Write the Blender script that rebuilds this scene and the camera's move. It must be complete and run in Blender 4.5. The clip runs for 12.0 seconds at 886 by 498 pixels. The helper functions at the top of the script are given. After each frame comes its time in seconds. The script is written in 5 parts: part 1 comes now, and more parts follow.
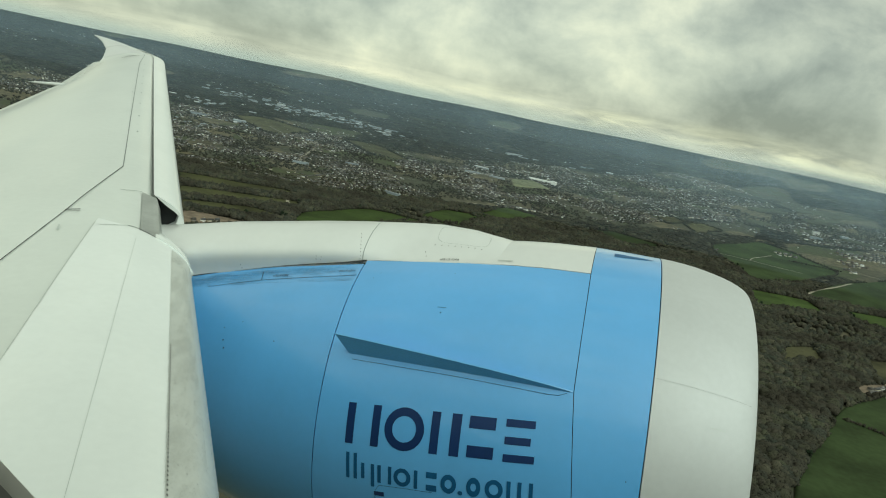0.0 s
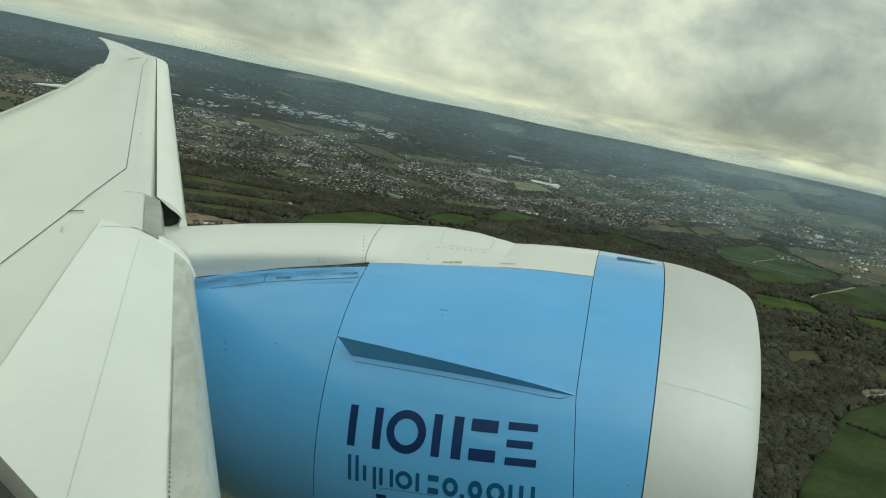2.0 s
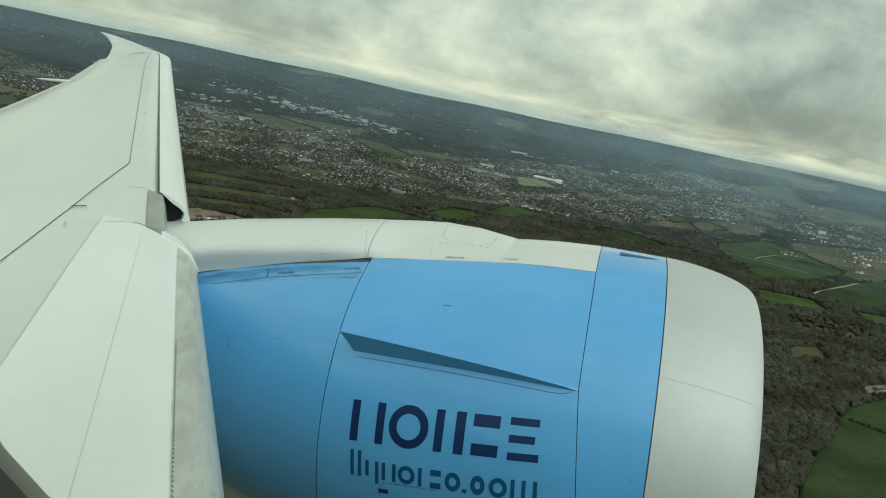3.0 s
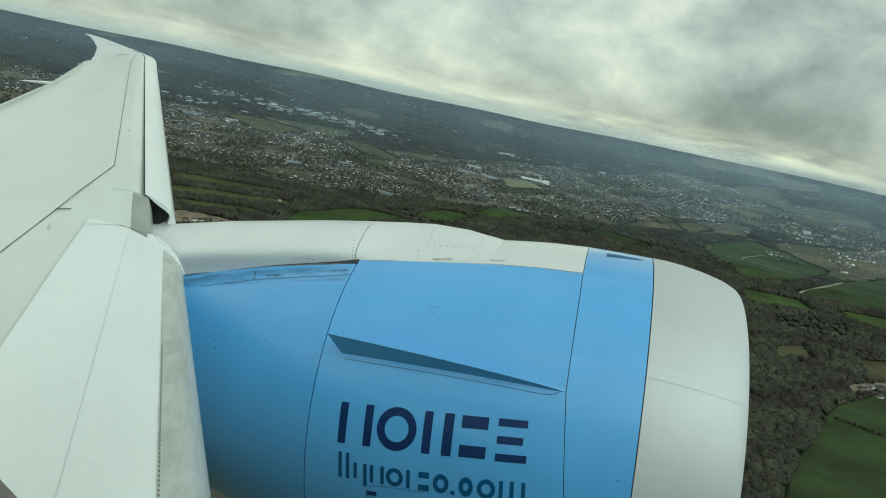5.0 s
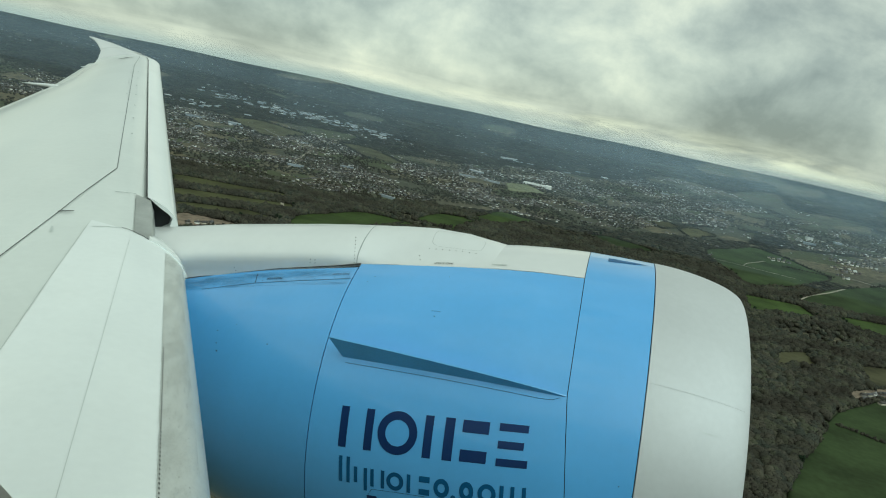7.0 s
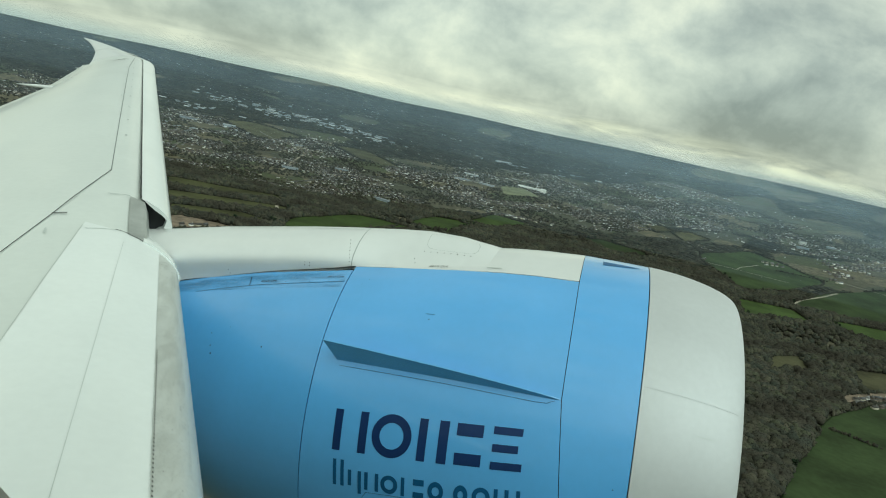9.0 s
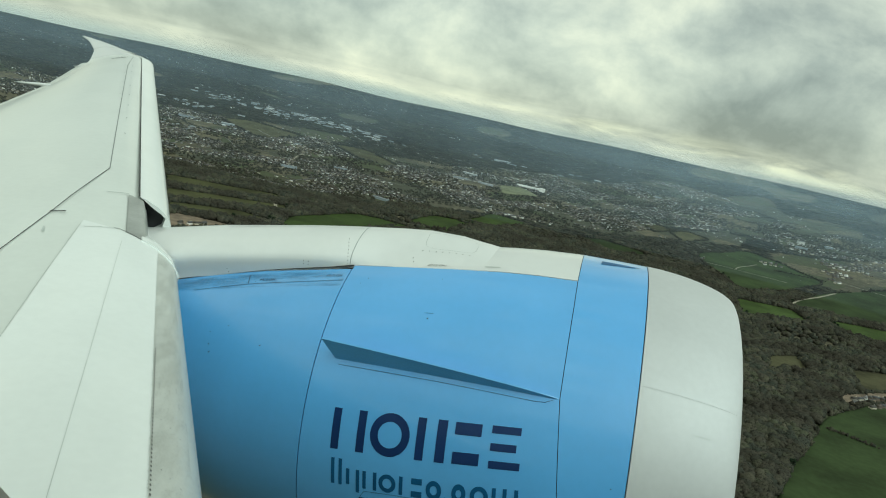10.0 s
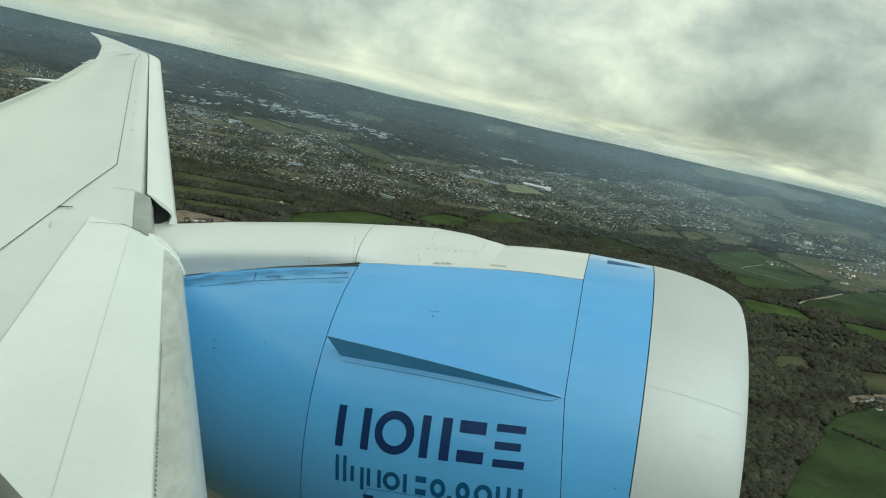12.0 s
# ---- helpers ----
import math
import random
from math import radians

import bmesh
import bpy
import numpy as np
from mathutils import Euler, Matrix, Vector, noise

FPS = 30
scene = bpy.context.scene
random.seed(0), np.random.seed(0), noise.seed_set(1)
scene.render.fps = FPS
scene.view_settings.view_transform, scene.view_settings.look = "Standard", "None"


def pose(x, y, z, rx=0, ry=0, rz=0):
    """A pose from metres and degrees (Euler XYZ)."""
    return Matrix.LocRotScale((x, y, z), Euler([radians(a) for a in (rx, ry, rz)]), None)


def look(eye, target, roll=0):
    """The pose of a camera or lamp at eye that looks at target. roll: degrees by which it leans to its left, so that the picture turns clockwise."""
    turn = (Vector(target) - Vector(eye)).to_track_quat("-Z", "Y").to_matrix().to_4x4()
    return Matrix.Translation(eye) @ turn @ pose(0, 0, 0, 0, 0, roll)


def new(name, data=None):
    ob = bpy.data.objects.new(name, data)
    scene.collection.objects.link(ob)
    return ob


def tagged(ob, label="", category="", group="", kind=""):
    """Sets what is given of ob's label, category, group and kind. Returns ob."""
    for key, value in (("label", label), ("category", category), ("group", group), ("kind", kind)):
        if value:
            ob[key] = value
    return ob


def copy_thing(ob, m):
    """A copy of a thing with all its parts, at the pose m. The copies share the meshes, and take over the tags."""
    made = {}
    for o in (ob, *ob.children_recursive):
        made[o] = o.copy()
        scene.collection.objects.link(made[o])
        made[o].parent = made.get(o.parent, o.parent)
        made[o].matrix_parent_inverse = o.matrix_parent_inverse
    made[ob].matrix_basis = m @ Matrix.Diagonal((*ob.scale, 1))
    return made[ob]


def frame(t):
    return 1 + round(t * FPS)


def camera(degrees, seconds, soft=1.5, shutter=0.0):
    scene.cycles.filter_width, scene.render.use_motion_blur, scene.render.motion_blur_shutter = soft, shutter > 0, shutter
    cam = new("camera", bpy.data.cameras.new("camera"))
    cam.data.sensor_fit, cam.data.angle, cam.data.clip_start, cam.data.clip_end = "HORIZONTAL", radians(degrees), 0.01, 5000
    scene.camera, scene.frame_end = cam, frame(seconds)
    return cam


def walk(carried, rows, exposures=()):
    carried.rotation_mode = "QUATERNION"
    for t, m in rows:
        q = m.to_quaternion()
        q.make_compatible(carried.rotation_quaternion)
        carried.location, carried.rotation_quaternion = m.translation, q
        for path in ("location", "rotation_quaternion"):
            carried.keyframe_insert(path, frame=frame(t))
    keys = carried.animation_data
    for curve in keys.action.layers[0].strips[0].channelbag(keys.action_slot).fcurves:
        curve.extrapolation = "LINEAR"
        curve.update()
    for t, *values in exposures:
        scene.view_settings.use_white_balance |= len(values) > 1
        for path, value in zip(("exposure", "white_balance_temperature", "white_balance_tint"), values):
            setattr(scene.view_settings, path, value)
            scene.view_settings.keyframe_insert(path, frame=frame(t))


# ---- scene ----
ALT = 300.0
PLANE = pose(0, 0, ALT, 3.256, -6.03, 0)   # nose up in the climb, near wing a little raised

# ---- camera: seconds, yaw, pitch, roll in the airliner's own frame ----
TURNS = (
    (0.0, 13.08, -12.65, 5.03), (0.5, 13.06, -12.39, 5.18), (1.0, 13.07, -12.45, 5.25),
    (1.5, 13.14, -12.46, 5.13), (2.0, 13.28, -12.47, 5.13), (2.5, 13.37, -12.53, 5.29),
    (3.0, 13.44, -12.83, 5.17), (5.0, 12.52, -12.64, 5.14), (5.5, 12.53, -12.45, 5.12),
    (6.0, 12.63, -12.37, 5.28), (6.5, 12.71, -12.38, 5.22), (7.0, 12.69, -12.34, 5.41),
    (9.0, 12.3, -12.07, 5.69), (9.5, 12.27, -12.1, 5.62), (10.0, 12.19, -12.13, 5.84),
    (10.5, 12.17, -12.26, 5.93), (11.0, 12.33, -12.35, 5.95), (11.5, 12.44, -12.29, 5.96),
    (12.0, 12.6, -12.32, 6.07),
)
# how far the hand drifts aft and down behind the window, in metres
DRIFT_T, DRIFT = (0, 1.5, 3, 5, 7, 9, 12), (0.003, 0.0035, 0.0045, 0.001, 0.0, 0.0025, 0.003)
cam = camera(60.0, 12.0, soft=1.05)
walk(cam, [(t, PLANE @ pose(-np.interp(t, DRIFT_T, DRIFT), 0, -0.6 * np.interp(t, DRIFT_T, DRIFT), 90 + p, 0, y) @ pose(0, 0, 0, 0, 0, r)) for t, y, p, r in TURNS],
     [(0.0, 0.08, 6550, -11), (2.0, 0.03, 6550, -11), (3.0, 0.01, 6300, -11), (6.0, 0.03, 5950, -11), (9.0, 0.12, 6150, -11), (12.0, 0.15, 6200, -11)])

# ---- sky and sun ----
SUN_DIR = Vector((0.54, -0.50, 0.62)).normalized()


def make_world():
    w = bpy.data.worlds.new("overcast_sky")
    scene.world = w
    w.use_nodes = True
    nt = w.node_tree
    nt.nodes.clear()
    N, L = nt.nodes.new, nt.links.new
    out = N("ShaderNodeOutputWorld")
    bg = N("ShaderNodeBackground")
    sky = N("ShaderNodeTexSky")
    sky.sky_type, sky.sun_disc = "NISHITA", False
    sky.sun_elevation = math.asin(SUN_DIR.z)
    sky.sun_rotation = math.atan2(SUN_DIR.x, SUN_DIR.y)
    tc = N("ShaderNodeTexCoord")
    sep = N("ShaderNodeSeparateXYZ")
    L(tc.outputs["Generated"], sep.inputs[0])
    up = N("ShaderNodeMath"); up.operation = "MAXIMUM"; up.inputs[1].default_value = 0.0
    L(sep.outputs[2], up.inputs[0])
    lift = N("ShaderNodeMath"); lift.operation = "ADD"; lift.inputs[1].default_value = 0.25
    L(up.outputs[0], lift.inputs[0])
    flat = []
    for i in (0, 1):
        m = N("ShaderNodeMath"); m.operation = "DIVIDE"
        L(sep.outputs[i], m.inputs[0]); L(lift.outputs[0], m.inputs[1])
        flat.append(m)
    comb = N("ShaderNodeCombineXYZ")
    L(flat[0].outputs[0], comb.inputs[0]); L(flat[1].outputs[0], comb.inputs[1])
    def cloud(src, scale, detail, rough, warp):
        n = N("ShaderNodeTexNoise")
        n.inputs["Scale"].default_value, n.inputs["Detail"].default_value = scale, detail
        n.inputs["Roughness"].default_value, n.inputs["Distortion"].default_value = rough, warp
        L(src, n.inputs["Vector"])
        return n.outputs["Fac"]

    def squashed(x, y, z, shift=0.0):
        m = N("ShaderNodeVectorMath"); m.operation = "MULTIPLY_ADD"
        m.inputs[1].default_value, m.inputs[2].default_value = (x, y, z), (shift, shift, shift)
        L(tc.outputs["Generated"], m.inputs[0])
        return m.outputs[0]

    def ramped(src, x0, x1, y0=0.0, y1=1.0):
        r = N("ShaderNodeMapRange"); r.interpolation_type = "SMOOTHSTEP"
        for k, v in zip(("From Min", "From Max", "To Min", "To Max"), (x0, x1, y0, y1)):
            r.inputs[k].default_value = v
        L(src, r.inputs["Value"])
        return r.outputs[0]

    def sums(op, a, c):
        t = N("ShaderNodeMath"); t.operation = op
        for k, v in enumerate((a, c)):
            if isinstance(v, float):
                t.inputs[k].default_value = v
            else:
                L(v, t.inputs[k])
        return t.outputs[0]

    def lobe(az, el, wide):
        """Broad thick or thin part of the cloud layer about one direction."""
        d = N("ShaderNodeVectorMath"); d.operation = "DISTANCE"
        a, e = radians(az), radians(el)
        d.inputs[1].default_value = (math.cos(e) * math.sin(a), math.cos(e) * math.cos(a), math.sin(e) * 1.8)
        L(squashed(1, 1, 1.8), d.inputs[0])
        return ramped(d.outputs["Value"], 0.0, wide, 1.0, 0.0)

    # cloud layer overhead, puffs on its base, long streaks of it low down
    deck = cloud(comb.outputs[0], 0.62, 4.0, 0.5, 0.2)
    puffs = cloud(squashed(1.0, 1.0, 1.35, 3.1), 6.5, 8.0, 0.57, 0.15)
    streaks = cloud(squashed(4.5, 4.5, 34.0, 1.7), 1.0, 6.0, 0.55, 0.3)
    body = sums("ADD", sums("MULTIPLY", deck, 0.42), sums("MULTIPLY", puffs, 0.58))
    low = ramped(up.outputs[0], 0.008, 0.05, 0.6, 0.0)
    blend = N("ShaderNodeMix"); blend.data_type = "FLOAT"
    L(low, blend.inputs[0]); L(body, blend.inputs[2]); L(streaks, blend.inputs[3])
    val = blend.outputs[0]
    for az, el, wide, k in ((-14, 5.0, 0.26, 0.045), (-3, 4.5, 0.20, 0.05), (7.5, 3.0, 0.17, -0.08), (14, 7.0, 0.22, -0.03), (-35, 2.2, 0.20, -0.035)):
        val = sums("ADD", val, sums("MULTIPLY", lobe(az, el, wide), k))
    ramp = N("ShaderNodeValToRGB")
    e = ramp.color_ramp.elements
    e[0].position, e[0].color = 0.35, (0.215, 0.213, 0.195, 1)
    e[1].position, e[1].color = 0.63, (0.88, 0.80, 0.64, 1)
    for pos, col in ((0.44, (0.37, 0.362, 0.325, 1)), (0.52, (0.56, 0.535, 0.462, 1))):
        a = ramp.color_ramp.elements.new(pos); a.color = col
    L(val, ramp.inputs["Fac"])
    # sunlit undersides of the farthest clouds
    far = sums("MULTIPLY", ramped(up.outputs[0], 0.001, 0.010), ramped(up.outputs[0], 0.010, 0.042, 1.0, 0.0))
    far = sums("MULTIPLY", far, ramped(sep.outputs[0], -0.45, 0.0, 0.12, 0.95))
    far = sums("MULTIPLY", far, ramped(cloud(squashed(7.0, 7.0, 40.0, 5.3), 1.0, 6.0, 0.6, 0.5), 0.36, 0.72))
    lit = N("ShaderNodeMix"); lit.data_type = "RGBA"
    L(far, lit.inputs[0]); L(ramp.outputs[0], lit.inputs[6])
    lit.inputs[7].default_value = (0.95, 0.88, 0.66, 1)
    # strip of clear hazy air under the cloud base, along the horizon
    gap = sums("MULTIPLY", ramped(up.outputs[0], 0.002, 0.017, 1.0, 0.0), sums("MULTIPLY", ramped(streaks, 0.30, 0.62, 0.95, 0.6), ramped(sep.outputs[0], -0.3, 0.05, 1.0, 0.3)))
    pale = N("ShaderNodeMix"); pale.data_type = "RGBA"
    L(gap, pale.inputs[0]); L(lit.outputs[2], pale.inputs[6])
    pale.inputs[7].default_value = (0.41, 0.45, 0.41, 1)
    dim = N("ShaderNodeMix"); dim.data_type = "RGBA"; dim.blend_type = "ADD"
    dim.inputs[0].default_value = 0.018
    L(pale.outputs[2], dim.inputs[6]); L(sky.outputs[0], dim.inputs[7])
    L(dim.outputs[2], bg.inputs["Color"])
    bg.inputs["Strength"].default_value = 1.0
    L(bg.outputs[0], out.inputs["Surface"])


make_world()
sun = new("sun", bpy.data.lights.new("sun", "SUN"))
sun.data.energy, sun.data.angle, sun.data.color = 1.65, radians(38), (0.98, 1.0, 1.0)
sun.matrix_world = look(SUN_DIR * 400, (0, 0, 0))


# ---- materials ----
def material(name, base, rough=0.5, metal=0.0, scale=4.0, vary=0.15, fine=60.0, fine_vary=0.06, bump=0.0,
             coat=0.0, island=0.0, single=0.0, second=None, spec=0.5):
    """Principled surface with mottling at two scales; island / single: change from piece to piece."""
    m = bpy.data.materials.new(name)
    m.use_nodes = True
    nt = m.node_tree
    N, L = nt.nodes.new, nt.links.new
    b = nt.nodes["Principled BSDF"]
    b.inputs["Roughness"].default_value, b.inputs["Metallic"].default_value = rough, metal
    b.inputs["Coat Weight"].default_value = coat
    b.inputs["Coat Roughness"].default_value = 0.05
    b.inputs["Specular IOR Level"].default_value = spec
    tc = N("ShaderNodeTexCoord")
    n1 = N("ShaderNodeTexNoise"); n1.inputs["Scale"].default_value = scale; n1.inputs["Detail"].default_value = 5
    n2 = N("ShaderNodeTexNoise"); n2.inputs["Scale"].default_value = fine; n2.inputs["Detail"].default_value = 3
    for n in (n1, n2):
        L(tc.outputs["Object"], n.inputs["Vector"])
    mix = N("ShaderNodeMix"); mix.data_type = "RGBA"
    other = second or tuple(c * (1 - vary * 1.6) for c in base)
    mix.inputs[6].default_value, mix.inputs[7].default_value = (*base, 1), (*other, 1)
    rg = N("ShaderNodeMapRange"); rg.inputs["From Min"].default_value = 0.38; rg.inputs["From Max"].default_value = 0.68
    L(n1.outputs["Fac"], rg.inputs["Value"]); L(rg.outputs[0], mix.inputs[0])
    hsv = N("ShaderNodeHueSaturation")
    L(mix.outputs[2], hsv.inputs["Color"])
    val = N("ShaderNodeMapRange"); val.inputs["From Min"].default_value = 0.3; val.inputs["From Max"].default_value = 0.7
    val.inputs["To Min"].default_value, val.inputs["To Max"].default_value = 1 - fine_vary, 1 + fine_vary
    L(n2.outputs["Fac"], val.inputs["Value"])
    last = val.outputs[0]
    if island or single:
        src = N("ShaderNodeNewGeometry").outputs["Random Per Island"] if island else N("ShaderNodeObjectInfo").outputs["Random"]
        k = island or single
        r2 = N("ShaderNodeMapRange"); r2.inputs["To Min"].default_value, r2.inputs["To Max"].default_value = 1 - k, 1 + k
        L(src, r2.inputs["Value"])
        mu = N("ShaderNodeMath"); mu.operation = "MULTIPLY"
        L(last, mu.inputs[0]); L(r2.outputs[0], mu.inputs[1])
        last = mu.outputs[0]
    L(last, hsv.inputs["Value"])
    L(hsv.outputs[0], b.inputs["Base Color"])
    if bump:
        bp = N("ShaderNodeBump"); bp.inputs["Strength"].default_value = bump; bp.inputs["Distance"].default_value = 0.02
        L(n2.outputs["Fac"], bp.inputs["Height"]); L(bp.outputs[0], b.inputs["Normal"])
    return m


WHITE = material("white_aircraft_paint", (0.70, 0.72, 0.715), 0.35, scale=0.5, vary=0.05, fine=9, fine_vary=0.015, coat=0.6)
WING = material("wing_grey_white_paint", (0.67, 0.705, 0.675), 0.34, coat=0.35, scale=0.35, vary=0.06, fine=12, fine_vary=0.02)
SLAT = material("slat_white_paint", (0.80, 0.835, 0.825), 0.34, scale=0.5, vary=0.05, fine=15, fine_vary=0.015, coat=0.5)
BARE = material("dull_bare_metal", (0.60, 0.62, 0.59), 0.40, 0.3, scale=1.6, vary=0.08, fine=40, fine_vary=0.04)
NOSE = material("grey_nose_metal", (0.43, 0.45, 0.43), 0.36, 0.45, scale=2.5, vary=0.18, fine=30, fine_vary=0.05)
LIP = material("pale_inlet_metal", (0.565, 0.585, 0.595), 0.60, 0.25, scale=0.9, vary=0.06, fine=20, fine_vary=0.02)
BLUE = material("sky_blue_gloss_paint", (0.120, 0.395, 0.79), 0.35, scale=0.7, vary=0.05, fine=14, fine_vary=0.015, coat=0.8)
BLUE.node_tree.nodes["Principled BSDF"].inputs["Coat IOR"].default_value = 1.6
BLUE.node_tree.nodes["Principled BSDF"].inputs["Coat Roughness"].default_value = 0.05
BLUE_STRAKE = material("sky_blue_strake_paint", (0.14, 0.40, 0.72), 0.35, scale=2, vary=0.05)
BLUELINE = material("blue_joint_line", (0.035, 0.12, 0.22), 0.6, scale=4, vary=0.2)
NAVY = material("navy_decal", (0.005, 0.028, 0.115), 0.35, scale=2, vary=0.1)
TEAL = material("teal_blue_decal", (0.006, 0.085, 0.22), 0.35, scale=2, vary=0.1)
DARK = material("dark_joint_sealant", (0.025, 0.028, 0.03), 0.7, scale=8, vary=0.3)
FAINT = material("grey_joint_line", (0.30, 0.34, 0.33), 0.6, scale=4, vary=0.2)
LIPLINE = material("faint_lip_joint", (0.36, 0.38, 0.38), 0.5, scale=4, vary=0.2)
GREYLINE = material("dark_grey_joint_line", (0.20, 0.22, 0.22), 0.6, scale=4, vary=0.2)
LIGHT = material("pale_joint_line", (0.52, 0.56, 0.54), 0.55, scale=4, vary=0.1)
GASKET = material("grey_rubber", (0.22, 0.22, 0.21), 0.7, scale=20, vary=0.1)
HOLE = material("shadowed_hole", (0.12, 0.125, 0.12), 0.8, scale=20, vary=0.1)
LINER = material("cabin_wall_plastic", (0.80, 0.80, 0.74), 0.6, scale=6, vary=0.05)


def grime_material(name, colour, most, stretch):
    """Thin film of soot, patchy and drawn out along the airflow."""
    m = material(name, colour, 0.6, scale=3.0, vary=0.3)
    nt = m.node_tree
    N, L = nt.nodes.new, nt.links.new
    out = nt.nodes["Material Output"]
    tc, mp = N("ShaderNodeTexCoord"), N("ShaderNodeMapping")
    mp.inputs["Scale"].default_value = stretch
    L(tc.outputs["Object"], mp.inputs["Vector"])
    n = N("ShaderNodeTexNoise"); n.inputs["Scale"].default_value = 3.0; n.inputs["Detail"].default_value = 7; n.inputs["Roughness"].default_value = 0.62
    L(mp.outputs[0], n.inputs["Vector"])
    r = N("ShaderNodeMapRange"); r.interpolation_type = "SMOOTHSTEP"
    for k, v in zip(("From Min", "From Max", "To Min", "To Max"), (0.36, 0.72, 0.0, most)):
        r.inputs[k].default_value = v
    L(n.outputs["Fac"], r.inputs["Value"])
    mix, clear = N("ShaderNodeMixShader"), N("ShaderNodeBsdfTransparent")
    L(r.outputs[0], mix.inputs[0]); L(clear.outputs[0], mix.inputs[1]); L(nt.nodes["Principled BSDF"].outputs[0], mix.inputs[2])
    L(mix.outputs[0], out.inputs["Surface"])
    return m


SOOT = grime_material("thin_soot", (0.03, 0.07, 0.10), 0.34, (0.5, 3.0, 3.0))
DUST = grime_material("grey_grime", (0.34, 0.35, 0.31), 0.16, (2.0, 0.5, 5.0))


# ---- mesh helpers ----
def finish(name, bm, mat, parent=None, label="", smooth=True, kind="", category="", group=""):
    me = bpy.data.meshes.new(name)
    bm.normal_update()
    bm.to_mesh(me)
    bm.free()
    for mt in (mat if isinstance(mat, (list, tuple)) else [mat]):
        me.materials.append(mt)
    if smooth:
        me.shade_smooth()
    ob = new(name, me)
    ob.parent = parent
    return tagged(ob, label, category, group, kind)


def part(name, bm, mat, parent, label="", smooth=True):
    return finish(name, bm, mat, parent, label, smooth)


def grid_into(bm, rows, close_u=False):
    """rows: lists of points of equal length, joined into quads."""
    vs = [[bm.verts.new(q) for q in row] for row in rows]
    for a, b in zip(vs, vs[1:]):
        n = len(a)
        for i in range(n if close_u else n - 1):
            j = (i + 1) % n
            bm.faces.new((a[i], a[j], b[j], b[i]))
    return vs


def solid_from(rows):
    """Closed loft: each row is a closed outline; both ends capped."""
    bm = bmesh.new()
    vs = grid_into(bm, rows, True)
    bm.faces.new(list(reversed(vs[0])))
    bm.faces.new(vs[-1])
    bmesh.ops.recalc_face_normals(bm, faces=bm.faces[:])
    return bm


def sharpen(ob, degrees=35):
    ob.data.set_sharp_from_angle(angle=radians(degrees))
    return ob


def lerp(x, xs, ys):
    return float(np.interp(x, xs, ys))


# ---- airliner ----
airliner = new("airliner")
airliner.matrix_world = PLANE
tagged(airliner, "white twin-engine airliner with sky-blue engine cowl, climbing", "airliner")

# wing: y runs outboard from the cabin window, x forward
CHORD_Y = (-1, 2, 6, 10, 14, 17.5, 20.6, 21.4, 22.0, 22.6, 23.4, 24.9, 26.95)
CHORD = (11, 9.6, 7.4, 5.2, 3.9, 2.95, 2.31, 2.11, 1.90, 1.62, 1.27, 0.80, 0.10)
TAIL_H = (-0.5, -0.5, -0.45, -0.4, -0.33, -0.28, -0.15, -0.10, -0.06, -0.04, -0.03, -0.02, 0)
SLAT_END = 21.35
NOSE_S = (0, 0.02, 0.05, 0.10, 0.15, 0.3, 0.6, 1.2, 2.0)
NOSE_H = (0, 0.065, 0.10, 0.145, 0.18, 0.25, 0.33, 0.40, 0.42)


def le_x(y):
    u = y - 20.6                      # the raked tip begins in a soft bend
    rake = 0.0 if u < 0 else 0.147 * u * u if u < 1.6 else 0.47 * (u - 0.8)
    return 0.4 - 0.684 * y - rake - 0.05 * max(0.0, y - 24.5) ** 2


def le_z(y):
    return -2.62 + 0.1 * y + 0.00045 * y * y


def chord(y):
    return lerp(y, CHORD_Y, CHORD)


def top_h(s, y):
    c = chord(y)
    k = min(1.0, c / 2.6)
    ht = lerp(y, CHORD_Y, TAIL_H)
    u = max(0.0, min(1.0, (s - 0.8) / (c - 0.8))) if c > 1.2 else max(0.0, min(1.0, s / c))
    thin = lerp(y, (11, 15, 18, 21.5), (1.0, 0.95, 0.80, 0.50))
    return thin * k * lerp(s / max(k, 0.05), NOSE_S, NOSE_H) * (1 - u ** 1.6) + ht * u ** 1.6


def under_h(s, y):
    c = chord(y)
    k = min(1.0, c / 2.6)
    ht = lerp(y, CHORD_Y, TAIL_H)
    u = max(0.0, min(1.0, s / c))
    return -0.24 * k * min(1.0, math.sqrt(s / 0.6)) * (1 - u) + (ht - 0.03) * u


def skin(s, y, lift=0.0):
    return (le_x(y) - s, y, le_z(y) + top_h(s, y) + lift)


def belly(s, y):
    return (le_x(y) - s, y, le_z(y) + under_h(s, y))


def wing_section(y, s0):
    c = chord(y)
    tops = [s0 + (c - s0) * q for q in (0.0, 0.012, 0.03, 0.06, 0.1, 0.16, 0.24, 0.34, 0.46, 0.6, 0.75, 0.88, 1.0)]
    pts = []
    for i, s in enumerate(tops):
        drop = (0.16, 0.05, 0.01)[i] * (1 if s0 > 0.05 else 0) if i < 3 else 0
        pts.append((le_x(y) - s, y, le_z(y) + top_h(s, y) - drop))
    for q in (1.0, 0.8, 0.6, 0.4, 0.25, 0.12, 0.04, 0.01):
        s = s0 + (c - s0) * q
        pts.append(belly(s, y))
    return pts


